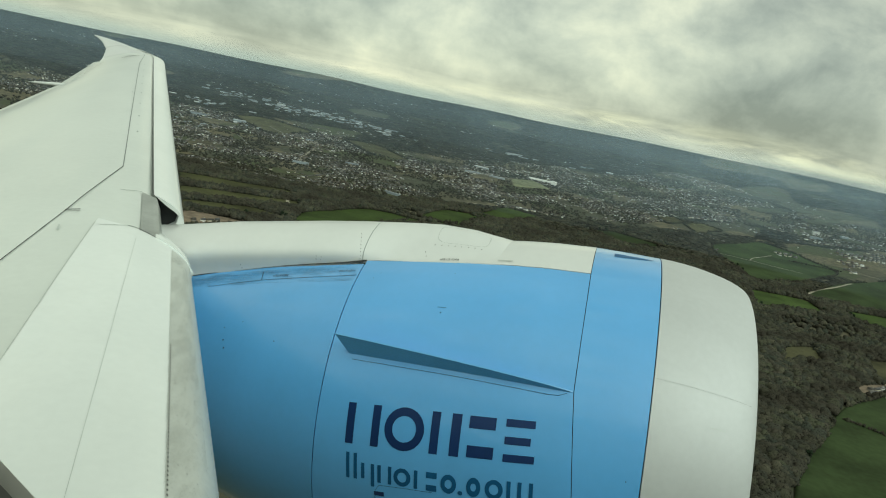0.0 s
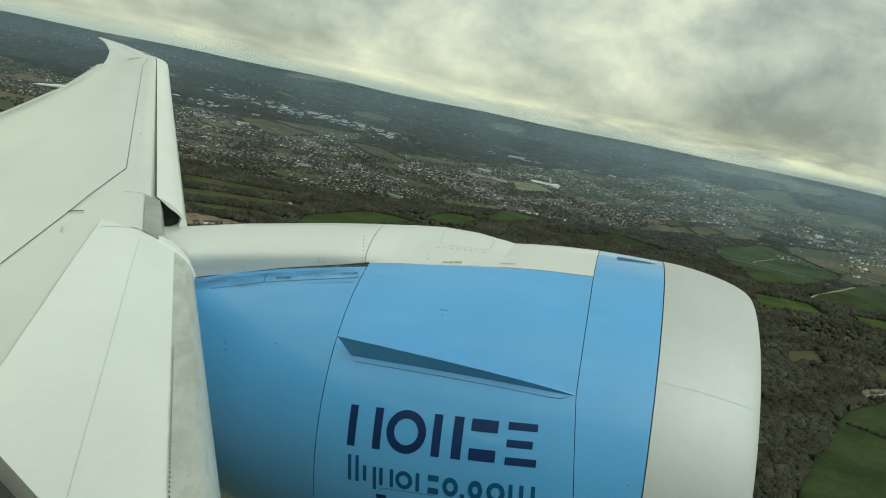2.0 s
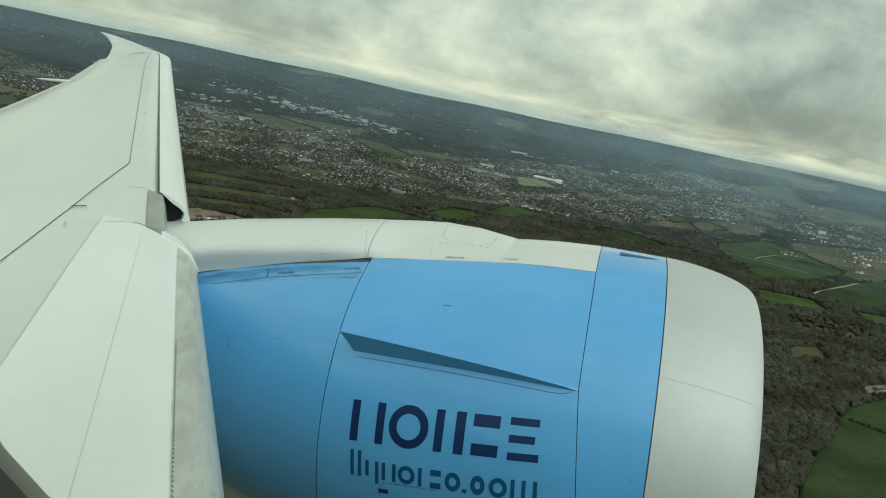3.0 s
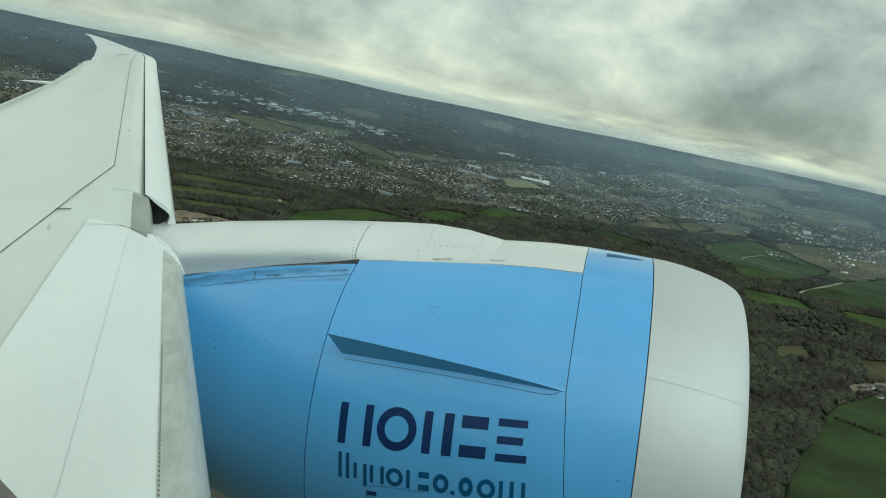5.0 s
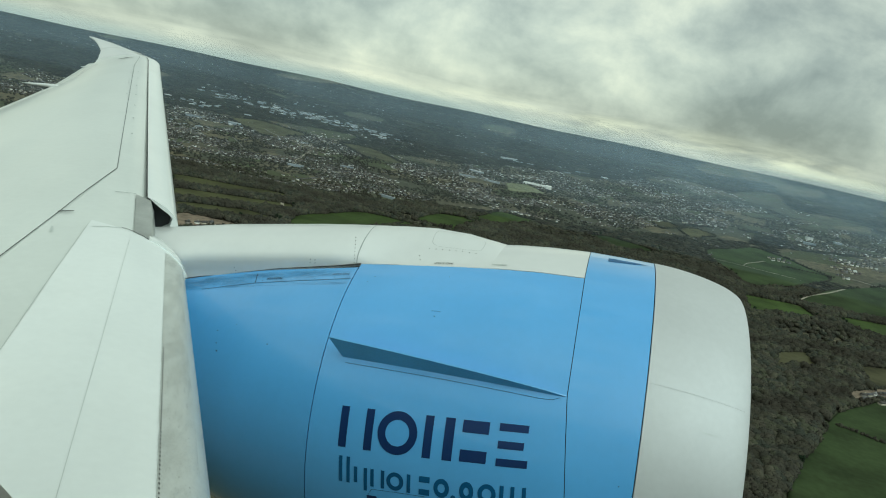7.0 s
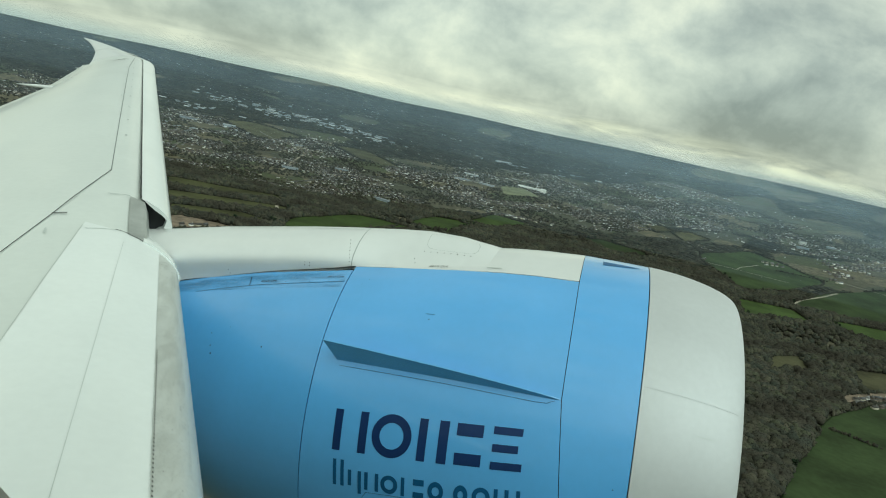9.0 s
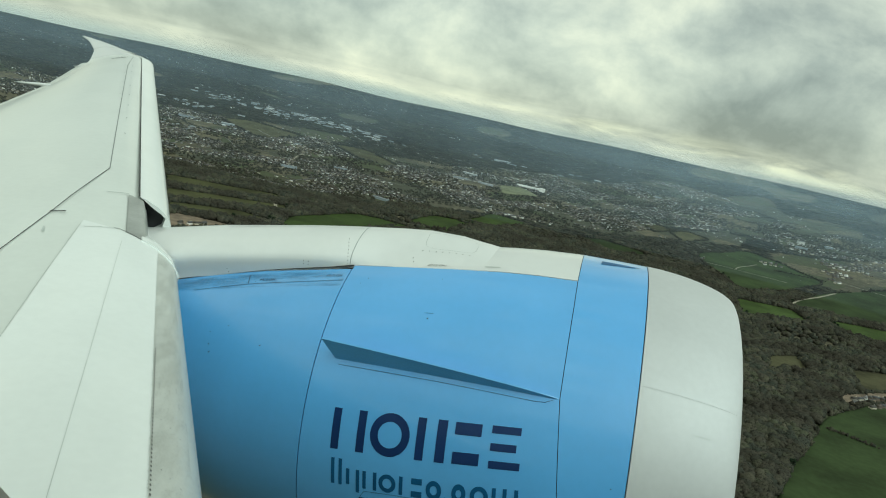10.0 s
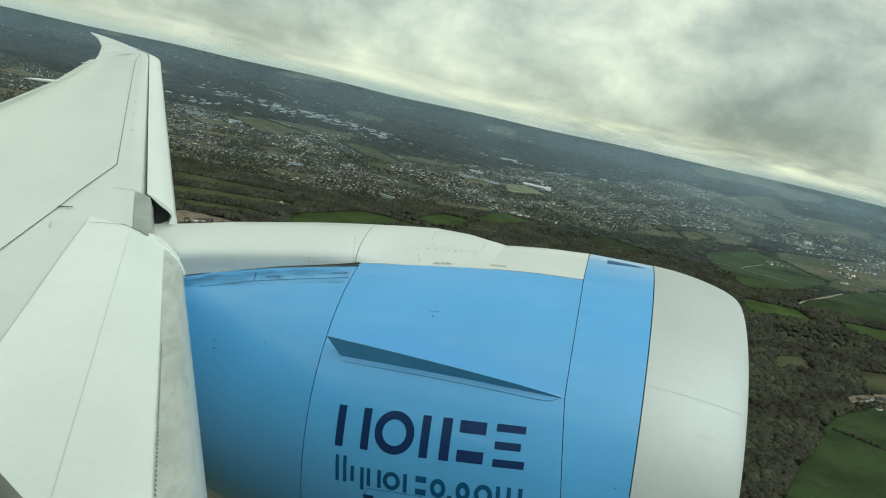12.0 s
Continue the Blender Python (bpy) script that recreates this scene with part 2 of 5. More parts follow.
def build_wing():
    ys = [-1.2 + (SLAT_END + 1.2) * i / 60 for i in range(61)]
    wing = part("wing", solid_from([wing_section(y, 0.30) for y in ys]), WING, airliner,
                "pale grey-white swept wing with fine panel lines")
    sharpen(wing, 30)
    tip = part("raked_wingtip", solid_from([wing_section(SLAT_END + 0.02 + (26.95 - SLAT_END - 0.02) * i / 24, 0.0) for i in range(25)]), WHITE, wing)
    sharpen(tip, 40)

    # slats: shells with thickness
    def slat_rows(y0, y1, n, s_back, lift, inset):
        rows = []
        for i in range(n + 1):
            y = y0 + (y1 - y0) * i / n
            sb = s_back(y)
            outer = [skin(sb * q, y, lift) for q in (1, 0.8, 0.6, 0.45, 0.32, 0.22, 0.14, 0.08, 0.04, 0.015, 0.0)]
            outer += [belly(s, y) for s in (0.02, 0.06, 0.12, 0.22, 0.36)]
            inner = [(x - 0.05, yy, z + 0.05) for x, yy, z in (belly(0.30, y), belly(0.16, y), belly(0.06, y))]
            inner += [skin(min(sb * 0.8, s), y, lift - inset) for s in (0.07, 0.13, 0.22)]
            inner += [skin(sb * 0.96, y, lift - 0.004)]
            rows.append(outer + inner)
        return rows

    s_in = lambda y: 1.39 - 0.16 * (y - 3.68)
    inner = part("inboard_slat", solid_from(slat_rows(-0.3, 6.2, 26, s_in, 0.016, 0.05)), SLAT, wing,
                 "white inboard leading-edge slat")
    sharpen(inner, 40)
    s_out = lambda y: 0.385
    outer = part("outboard_slat", solid_from(slat_rows(7.46, SLAT_END, 50, s_out, 0.012, 0.05)), SLAT, wing,
                 "white outboard leading-edge slat with open end")
    sharpen(outer, 40)

    # bare-metal nose strip of the inboard slat
    bm = bmesh.new()
    rows = []
    for i in range(41):
        y = -0.3 + 6.40 * i / 40
        sd = 0.33 - 0.042 * (y - 2.94)
        rows.append([skin(sd * q, y, 0.020) for q in (1, 0.8, 0.6, 0.42, 0.28, 0.16, 0.08, 0.03)]
                    + [(le_x(y) + 0.004, y, le_z(y))])
    grid_into(bm, rows)
    part("slat_nose", bm, BARE, wing, "dull grey bare-metal leading edge")

    # dark fixed nose between the two slats
    bm = bmesh.new()
    rows = []
    for i in range(13):
        y = 6.12 + 1.28 * i / 12
        rows.append([skin(s, y, 0.006) for s in (0.53, 0.46, 0.40, 0.345)] + [(le_x(y) - 0.31, y, le_z(y) + top_h(0.30, y) - 0.09),
                    (le_x(y) - 0.285, y, le_z(y) - 0.02), (le_x(y) - 0.30, y, le_z(y) - 0.12)])
    grid_into(bm, rows)
    part("fixed_nose_panel", bm, NOSE, wing, "grey metal panel above the pylon")

    # panel lines
    def line(name, pts, width, mat, lift):
        bm = bmesh.new()
        rows = []
        for i in range(len(pts) - 1):
            (ya, sa), (yb, sb) = pts[i], pts[i + 1]
            n = max(2, int(abs(yb - ya) / 0.25))
            for j in range(n + (i == len(pts) - 2)):
                y, s = ya + (yb - ya) * j / n, sa + (sb - sa) * j / n
                rows.append([skin(s + width / 2, y, lift), skin(s - width / 2, y, lift)])
        grid_into(bm, rows)
        return part(name, bm, mat, wing)

    line("slat_gap", ((7.46, 0.395), (SLAT_END, 0.385)), 0.017, DARK, 0.016)
    line("panel_line", ((3.6, 2.20), (5.1, 1.73), (6.28, 1.36), (8.19, 0.81)), 0.011, DARK, 0.006)
    line("panel_line", ((8.19, 0.81), (11.2, 0.81), (18.3, 0.80), (20.5, 0.70), (21.3, 0.63)), 0.012, GREYLINE, 0.006)
    line("panel_line", ((0.5, 1.03), (2.68, 0.84), (3.87, 0.74), (5.95, 0.57)), 0.003, LIGHT, 0.022)
    line("slat_trailing_edge", ((0.5, 1.905), (6.1, 1.008)), 0.006, LIGHT, 0.019)

    # gap round the outboard end of the inboard slat, and the raised white band that closes it
    def end_line(name, pts, width, mat, lift):
        bm = bmesh.new()
        rows = []
        for (ya, sa), (yb, sb) in zip(pts, pts[1:]):
            ln = math.hypot(yb - ya, sb - sa)
            oy, os = -(sb - sa) / ln * width / 2, (yb - ya) / ln * width / 2
            for k in range(5):
                y, s = ya + (yb - ya) * k / 4, sa + (sb - sa) * k / 4
                rows.append([skin(s + os, y + oy, lift), skin(s - os, y - oy, lift)])
        grid_into(bm, rows)
        return part(name, bm, mat, wing)

    end_line("slat_end_gap", ((6.03, 0.97), (6.13, 0.80), (6.20, 0.66)), 0.007, LIGHT, 0.020)
    end_line("slat_end_gap", ((6.20, 0.66), (6.215, 0.54), (6.20, 0.42), (6.17, 0.30)), 0.013, DARK, 0.021)
    end_line("panel_line", ((7.25, 0.80), (7.34, 0.62), (7.40, 0.53)), 0.010, FAINT, 0.010)
    rows = []
    for i in range(7):
        y = 6.165 + 0.115 * i / 6
        lift = 0.034 - 0.012 * i / 6
        outer = [skin(q, y, lift) for q in (0.36, 0.30, 0.24, 0.18, 0.12, 0.07, 0.035, 0.012)]
        outer += [(le_x(y) + lift, y, le_z(y))] + [(x + lift * 0.7, yy, z - lift * 0.5) for x, yy, z in (belly(0.02, y), belly(0.06, y), belly(0.12, y))]
        inner = [(x - 0.03, yy, z - 0.03) for x, yy, z in reversed(outer)]
        rows.append(outer + inner)
    sharpen(part("slat_end_band", solid_from(rows), SLAT, wing, "raised white band closing the slat end"), 40)
    return wing


wing = build_wing()

# engine: surface of revolution about an axis along x
EY, EZ = 7.293, -3.319
NAC_X = (-5.2, -4.6, -4.0, -3.2, -2.311, -1.8, -1.3, -0.9, -0.6, -0.208, 0.1, 0.401)
NAC_R = (0.95, 1.09, 1.24, 1.44, 1.622, 1.692, 1.755, 1.795, 1.815, 1.823, 1.812, 1.797)


def nac_r(x):
    if x <= 0.401:
        return lerp(x, NAC_X, NAC_R)
    u = min(1.0, (x - 0.401) / 0.817)
    return 1.574 + 0.223 * max(0.0, 1 - u ** 1.538) ** (1 / 1.538)


def nac(x, th, lift=0.0):
    """Point on the nacelle; th in degrees, 0 towards the cabin, 90 on top."""
    r, a = nac_r(x) + lift, radians(th)
    return (x, EY - r * math.cos(a), EZ + r * math.sin(a))


def shell(x0, x1, th0, th1, nx, nt, lift=0.0, depth=0.03):
    """Curved panel with turned-in edges."""
    bm = bmesh.new()
    rows = []
    for i in range(-1, nx + 2):
        q = min(max(i, 0), nx) / nx
        l = lift - (depth if i in (-1, nx + 1) else 0)
        row = []
        for j in range(-1, nt + 2):
            th = th0 + (th1 - th0) * min(max(j, 0), nt) / nt
            a, b = x0(th) if callable(x0) else x0, x1(th) if callable(x1) else x1
            row.append(nac(a + (b - a) * q, th, l - (depth if j in (-1, nt + 1) else 0)))
        rows.append(row)
    grid_into(bm, rows)
    bmesh.ops.recalc_face_normals(bm, faces=bm.faces[:])
    return bm


def fore_seam(th):
    """Front edge of the fan cowl, which bends forward below the strake."""
    return lerp(min(th, 180 - th), (-20, 8.5, 22.5, 33, 60, 72), (0.0, -0.10, -0.152, -0.19, -0.20, -0.208))


def build_engine():
    core = bmesh.new()
    rows = []
    for i in range(40):
        x = -5.15 + 5.5 * i / 39
        rows.append([nac(x, 360 * j / 72, -0.022) for j in range(72)])
    grid_into(core, rows, True)
    bmesh.ops.recalc_face_normals(core, faces=core.faces[:])
    engine = part("engine_nacelle", core, DARK, airliner, "sky-blue engine nacelle with pale inlet lip")
    g = 0.003
    sharpen(part("reverser_cowl", shell(-5.15, -2.314 - g, -250, 69.4, 40, 300), BLUE, engine, "gloss sky-blue rear cowl"), 45)
    sharpen(part("reverser_cowl", shell(-5.15, -2.311 - g, 111, 109.6, 30, 2), BLUE, engine), 45)
    sharpen(part("fan_cowl", shell(-2.311 + g, lambda th: fore_seam(th) - g, -90, 71.6, 36, 200), BLUE, engine, "gloss sky-blue fan cowl door"), 45)
    sharpen(part("fan_cowl", shell(-2.311 + g, lambda th: fore_seam(th) - g, 108.4, 270, 28, 80), BLUE, engine, "gloss sky-blue fan cowl door"), 45)
    sharpen(part("top_panel", shell(-2.311 + g, -0.208 - g, 72.0, 108, 28, 20), WHITE, engine, "white panel over the fan cowl"), 45)
    sharpen(part("inlet_band", shell(lambda th: fore_seam(th) + g, 0.401 - g, -90, 270, 14, 480), BLUE, engine, "sky-blue band behind the inlet"), 45)
    # inlet lip, turning in to the duct
    bm = bmesh.new()
    prof = [(0.407, nac_r(0.407) - 0.03), (0.407, nac_r(0.407))]
    prof += [(0.401 + 0.817 * math.sin(a * math.pi / 44), nac_r(0.401 + 0.817 * math.sin(a * math.pi / 44))) for a in range(1, 23)]
    prof += [(1.20, 1.535), (1.15, 1.50), (1.05, 1.465), (0.85, 1.43), (0.5, 1.41), (0.0, 1.42)]
    rows = [[(x, EY - r * math.cos(radians(3 * j)), EZ + r * math.sin(radians(3 * j))) for j in range(120)] for x, r in prof]
    grid_into(bm, rows, True)
    bmesh.ops.recalc_face_normals(bm, faces=bm.faces[:])
    sharpen(part("inlet_lip", bm, LIP, engine, "pale satin metal inlet lip"), 45)
    bm = bmesh.new()
    bmesh.ops.create_circle(bm, cap_ends=True, segments=64, radius=1.43, matrix=Matrix.Translation((0.02, EY, EZ)) @ pose(0, 0, 0, 0, 90, 0))
    part("fan_face", bm, DARK, engine)
    return engine


engine = build_engine()


# strake: curved fin on the fan cowl
def build_strake():
    rows = []
    n = 24
    for i in range(n + 1):
        q = i / n
        xb = -2.12 + 1.92 * q                     # foot runs forward
        xt = -2.225 + 2.025 * q
        ht = 0.218 * (1 - q) ** 0.62 + 0.004
        th = 34.2 - 1.2 * q
        w = 0.022 * (1 - q) + 0.01
        lean = 3.0
        foot_a, foot_b = nac(xb, th + 0.5, -0.02), nac(xb, th - 0.5, -0.02)
        top_a, top_b = nac(xt, th + lean * (1 - q) + 0.12, ht), nac(xt, th + lean * (1 - q) - 0.12, ht)
        rows.append([foot_a, top_a, top_b, foot_b])
    st = part("strake", solid_from(rows), BLUE_STRAKE, engine, "sky-blue fin on the engine cowl")
    sharpen(st, 20)


build_strake()


def decal(name, x0, x1, t0, t1, mat, tilt=3.7, lift=0.004, nx=6, nt=4, label=""):
    """Thin painted patch that follows the cowl; its line climbs forward by tilt degrees a metre."""
    bm = bmesh.new()
    rows = []
    for i in range(nx + 1):
        x = x0 + (x1 - x0) * i / nx
        rows.append([nac(x, t0 + (t1 - t0) * j / nt + tilt * (x + 2.0), lift) for j in range(nt + 1)])
    grid_into(bm, rows)
    bmesh.ops.recalc_face_normals(bm, faces=bm.faces[:])
    return part(name, bm, mat, engine, label)


def mark(name, shape, x0, x1, v0, v1, small=False, thick=0.0):
    """Plain painted shape on the cowl; v runs from 0 at the foot of its row to 1 at the top of the row."""
    foot, top = ((-2.2, 4.0), (3.0, 3.9)) if small else ((8.3, 3.55), (20.1, 2.65))

    def at(x, v):
        lo, hi = foot[0] + foot[1] * (x + 2.0), top[0] + top[1] * (x + 2.0)
        return nac(x - 0.012 * v, lo + (hi - lo) * v, 0.004)
    bm = bmesh.new()
    if shape == "bar":
        grid_into(bm, [[at(x0 + (x1 - x0) * i / 6, v0 + (v1 - v0) * j / 4) for j in range(5)] for i in range(7)])
    else:
        cx, cv, ax, av = (x0 + x1) / 2, (v0 + v1) / 2, (x1 - x0) / 2, (v1 - v0) / 2
        inner = max(0.02, 1 - thick / ax)
        turn = [(math.cos(2 * math.pi * k / 40), math.sin(2 * math.pi * k / 40)) for k in range(40)]
        grid_into(bm, [[at(cx + c * ax * f, cv + w * av * f) for c, w in turn] for f in (1.0, (1 + inner) / 2, inner)], True)
    bmesh.ops.recalc_face_normals(bm, faces=bm.faces[:])
    return part(name, bm, TEAL if small else NAVY, engine)


for x0, x1, v0, v1 in ((-2.015, -1.945, 0, 1), (-1.785, -1.715, 0, 1), (-1.268, -1.198, 0, 1), (-1.10, -1.02, 0, 1), (-0.955, -0.74, 0.02, 0.30), (-0.955, -0.74, 0.70, 0.99),
                       (-0.66, -0.415, 0, 0.18), (-0.66, -0.455, 0.41, 0.59), (-0.66, -0.43, 0.82, 1)):
    mark("marking_bar", "bar", x0, x1, v0, v1)
mark("marking_ring", "ring", -1.67, -1.325, -0.02, 1.02, thick=0.068)
for x0, x1, v0, v1 in ((-1.975, -1.945, 0, 1.5), (-1.905, -1.875, 0, 1.5), (-1.835, -1.805, 0.1, 1), (-1.745, -1.715, -0.3, 1), (-1.685, -1.655, 0, 1), (-1.59, -1.56, 0, 1),
                       (-1.36, -1.33, 0, 1), (-1.255, -1.165, 0, 0.32), (-1.255, -1.165, 0.68, 1), (-0.59, -0.56, 0, 1), (-0.505, -0.475, 0, 1), (-0.415, -0.385, 0, 1)):
    mark("small_marking_bar", "bar", x0, x1, v0, v1, True)
for x0, x1 in ((-1.54, -1.39), (-1.13, -1.0), (-0.915, -0.80), (-0.765, -0.62)):
    mark("small_marking_ring", "ring", x0, x1, 0, 1, True, 0.034)
mark("small_marking_disc", "ring", -0.985, -0.945, 0.0, 0.22, True, 0.1)


# soot smeared along the top edge of the rear cowl
decal("soot_smear", -4.3, -2.34, 60.6, 69.0, SOOT, tilt=1.2, lift=0.003, nx=16, label="thin dark soot film")


# pylon
PYL_X = (-6.2, -5.3, -4.69, -4.01, -2.99, -2.38, -2.02, -1.73, -1.39, -1.1, -0.85)
PYL_TOP = (-2.0, -1.92, -1.83, -1.71, -1.57, -1.50, -1.46, -1.44, -1.455, -1.51, -1.62)
PYL_W = (0.54, 0.55, 0.56, 0.545, 0.54, 0.54, 0.52, 0.48, 0.38, 0.24, 0.10)


def nac_top(x, q):
    return EZ + math.sqrt(nac_r(x) ** 2 - q * q)


# fairing section: share of the half width and drop below the crest, from foot to crest
PYL_U = (0.85, 0.925, 0.975, 0.995, 0.988, 0.96, 0.92, 0.86, 0.77, 0.64, 0.50, 0.38, 0.26, 0.15, 0.07, 0.0)
PYL_V = (0.46, 0.36, 0.29, 0.245, 0.21, 0.185, 0.162, 0.140, 0.108, 0.072, 0.044, 0.026, 0.012, 0.004, 0.001, 0.0)


def pylon_half(x, grow=0.0):
    """Near half of the fairing from its foot to the crest: offset from the middle and height. It runs out forward into a smooth swell."""
    top, w = lerp(x, PYL_X, PYL_TOP) + grow, lerp(x, PYL_X, PYL_W) + grow
    k = min(1.0, max(0.0, (x + 2.62) / 0.75))
    k = k * k * (3 - 2 * k)
    swell = top - nac_top(min(x, 0.4), 0)
    out = []
    for j, (u, v) in enumerate(zip(PYL_U, PYL_V)):
        aft = (w * u, top - v)
        s = 1 - j / 15
        front = (0.55 * s, nac_top(x, 0.55 * s) + swell * (1 - s * s) ** 2 - 0.004 * s + grow)
        out.append((aft[0] + (front[0] - aft[0]) * k, aft[1] + (front[1] - aft[1]) * k))
    return out


def pylon_section(x, grow=0.0):
    half = pylon_half(x, grow)
    ring = [(x, EY - q, z) for q, z in half] + [(x, EY + q, z) for q, z in reversed(half[:-1])]
    return [(x, EY - half[0][0], -2.9)] + ring + [(x, EY + half[0][0], -2.9)]


def pylon_skin(x, q, lift=0.003):
    half = pylon_half(x)
    half = half[2:]
    qs, zs = [h[0] for h in reversed(half)], [h[1] for h in reversed(half)]
    return (x, EY - q - lift * 0.5, lerp(q, qs, zs) + lift)


def build_pylon():
    py = part("pylon", solid_from([pylon_section(-6.2 + 5.35 * i / 80) for i in range(81)]), WHITE, airliner, "white engine pylon fairing")
    sharpen(py, 50)
    for x, n in ((-2.36, "panel_joint"), ):
        bm = bmesh.new()
        a, c = pylon_section(x, 0.003), pylon_section(x + 0.007, 0.003)
        grid_into(bm, [a[1:-1], c[1:-1]])
        part(n, bm, FAINT, py)
    # rivet heads along the joint and on the side
    bm = bmesh.new()
    spots = []
    for k in range(9):
        spots.append((-2.372, EY - 0.545, -1.80 + 0.035 * k))
    spots += [(-2.82, EY - 0.545, -1.80), (-2.77, EY - 0.545, -1.80), (-2.82, EY - 0.545, -1.83), (-2.77, EY - 0.545, -1.83), (-3.62, EY - 0.55, -2.0),
              (-3.6, EY - 0.55, -2.03), (-1.75, EY - 0.49, -1.62), (-1.74, EY - 0.49, -1.66)]
    for x, y, z in spots:
        bmesh.ops.create_uvsphere(bm, u_segments=6, v_segments=4, radius=0.0045, matrix=Matrix.Translation((x, y, z)))
    tagged(part("rivets", bm, DARK, py), kind="stuff")
    # rounded access panel near the crest
    edge = [(-1.70 + 0.50 * (0.5 + 0.5 * math.copysign(abs(math.cos(t)) ** 0.45, math.cos(t))), 0.17 + 0.13 * math.copysign(abs(math.sin(t)) ** 0.45, math.sin(t)))
            for t in (2 * math.pi * k / 48 for k in range(49))]
    bm = bmesh.new()
    grid_into(bm, [[pylon_skin(-1.45 + (x + 1.45) * f, 0.17 + (q - 0.17) * f) for x, q in edge] for f in (0.994, 1.004)])
    part("access_panel_edge", bm, FAINT, py)
    bm = bmesh.new()
    grid_into(bm, [[pylon_skin(-3.9 + 1.5 * k / 20, 0.03), pylon_skin(-3.9 + 1.5 * k / 20, 0.045)] for k in range(21)])
    part("panel_joint", bm, LIGHT, py)
    bm = bmesh.new()
    for k in range(8):
        bmesh.ops.create_uvsphere(bm, u_segments=6, v_segments=4, radius=0.0045, matrix=Matrix.Translation(pylon_skin(-1.70 + 0.065 * k, 0.33)))
    tagged(part("rivets", bm, HOLE, py), kind="stuff")
    # black seal where the pylon meets the cowl
    bm = bmesh.new()
    rows = []
    for i in range(40):
        x = -4.4 + 2.09 * i / 39
        w = lerp(x, PYL_X, PYL_W)
        w *= lerp(lerp(x, PYL_X, PYL_TOP) - nac_top(x, w * 0.93), PYL_V[::-1], PYL_U[::-1])
        r = nac_r(x)
        th = math.degrees(math.acos(min(1, w / r)))
        wide = 0.30 + 0.25 * max(0.0, (x + 3.0) / 0.7) * (1 if x > -3.0 else 0)
        rows.append([nac(x, th - wide, 0.006), nac(x, th + 0.5, 0.010)])
    grid_into(bm, rows)
    part("rubber_seal", bm, DARK, py, "black seal strip")
    return py


pylon = build_pylon()


def cowl_line(name, pts, width, mat, lift=0.004):
    """Fine line over the cowl through (x, th) points."""
    bm = bmesh.new()
    rows = []
    for (xa, ta), (xb, tb) in zip(pts, pts[1:]):
        n = max(2, int(math.hypot(xb - xa, (tb - ta) * 0.03) / 0.05))
        dx, dt = xb - xa, (tb - ta) * 0.0314
        ln = math.hypot(dx, dt)
        ox, ot = -dt / ln * width / 2, dx / ln * width / 2 / 0.0314
        for k in range(n + 1):
            x, t = xa + (xb - xa) * k / n, ta + (tb - ta) * k / n
            rows.append([nac(x + ox, t + ot, lift), nac(x - ox, t - ot, lift)])
    grid_into(bm, rows)
    return part(name, bm, mat, engine)


def cowl_dot(x, th, size, mat=DARK):
    bm = bmesh.new()
    q = nac(x, th, 0.002)
    bmesh.ops.create_uvsphere(bm, u_segments=8, v_segments=5, radius=size, matrix=Matrix.Translation(q))
    return part("fastener", bm, mat, engine)


cowl_line("panel_line", ((-3.9, 58.2), (-3.6, 60.0), (-3.32, 61.0), (-2.8, 62.2), (-2.33, 63.1)), 0.007, BLUELINE)
cowl_line("panel_line", ((-3.36, 66.6), (-3.32, 61.2)), 0.006, DARK)
# fine darker blue line just below the strake foot
cowl_line("strake_foot_line", ((-2.09, 32.4), (-1.2, 32.0), (-0.40, 31.3), (-0.30, 31.5), (-0.24, 32.4)), 0.004, BLUELINE)
cowl_line("panel_line", ((0.42, 40.2), (0.75, 39.7), (1.0, 39.2), (1.17, 38.8)), 0.0016, LIPLINE)
cowl_line("panel_line", ((-1.70, -6.5), (-1.70, -3.4), (-1.67, -1.7), (-1.456, -0.57), (-1.2, 0.6)), 0.004, BLUELINE)
cowl_line("latch", ((-1.71, -4.6), (-1.62, -4.1)), 0.04, NAVY)
cowl_line("scuff", ((0.86, 30.6), (0.98, 30.4)), 0.003, LIGHT)
for x, th, s in ((-1.41, 50.0, 0.010), (-2.90, 34.8, 0.012), (-2.10, 64.5, 0.006), (-2.15, 62.0, 0.006), (-1.40, 66.0, 0.005), (0.29, 14.0, 0.010),
                 (-3.25, 62.3, 0.006), (-2.95, 63.0, 0.006), (-2.70, 63.3, 0.006), (-2.50, 63.8, 0.006), (-3.48, 38.0, 0.009), (-3.45, 33.0, 0.012),
                 (-3.3, 41.0, 0.007), (-3.42, 30.0, 0.014), (-1.98, 74.0, 0.006), (-1.85, 74.4, 0.006)):
    cowl_dot(x, th, s * 0.5)
cowl_line("small_mark", ((-1.45, 51.8), (-1.37, 51.8)), 0.004, BLUELINE)
cowl_line("small_mark", ((-1.06, 74.2), (-0.92, 74.2)), 0.02, LIGHT)

# flush intake slot on top of the band
bm = bmesh.new()
vs = [bm.verts.new(nac(x, t, 0.004)) for x, t in ((-0.03, 86.6), (0.10, 87.6), (0.24, 88.9), (0.34, 90.2), (0.20, 90.6), (0.08, 90.6), (-0.03, 90.6))]
bm.faces.new(vs)
SLOT = material("deep_blue_slot", (0.03, 0.13, 0.30), 0.6, scale=5)
part("intake_slot", bm, SLOT, engine, "dark blue flush intake", smooth=False)


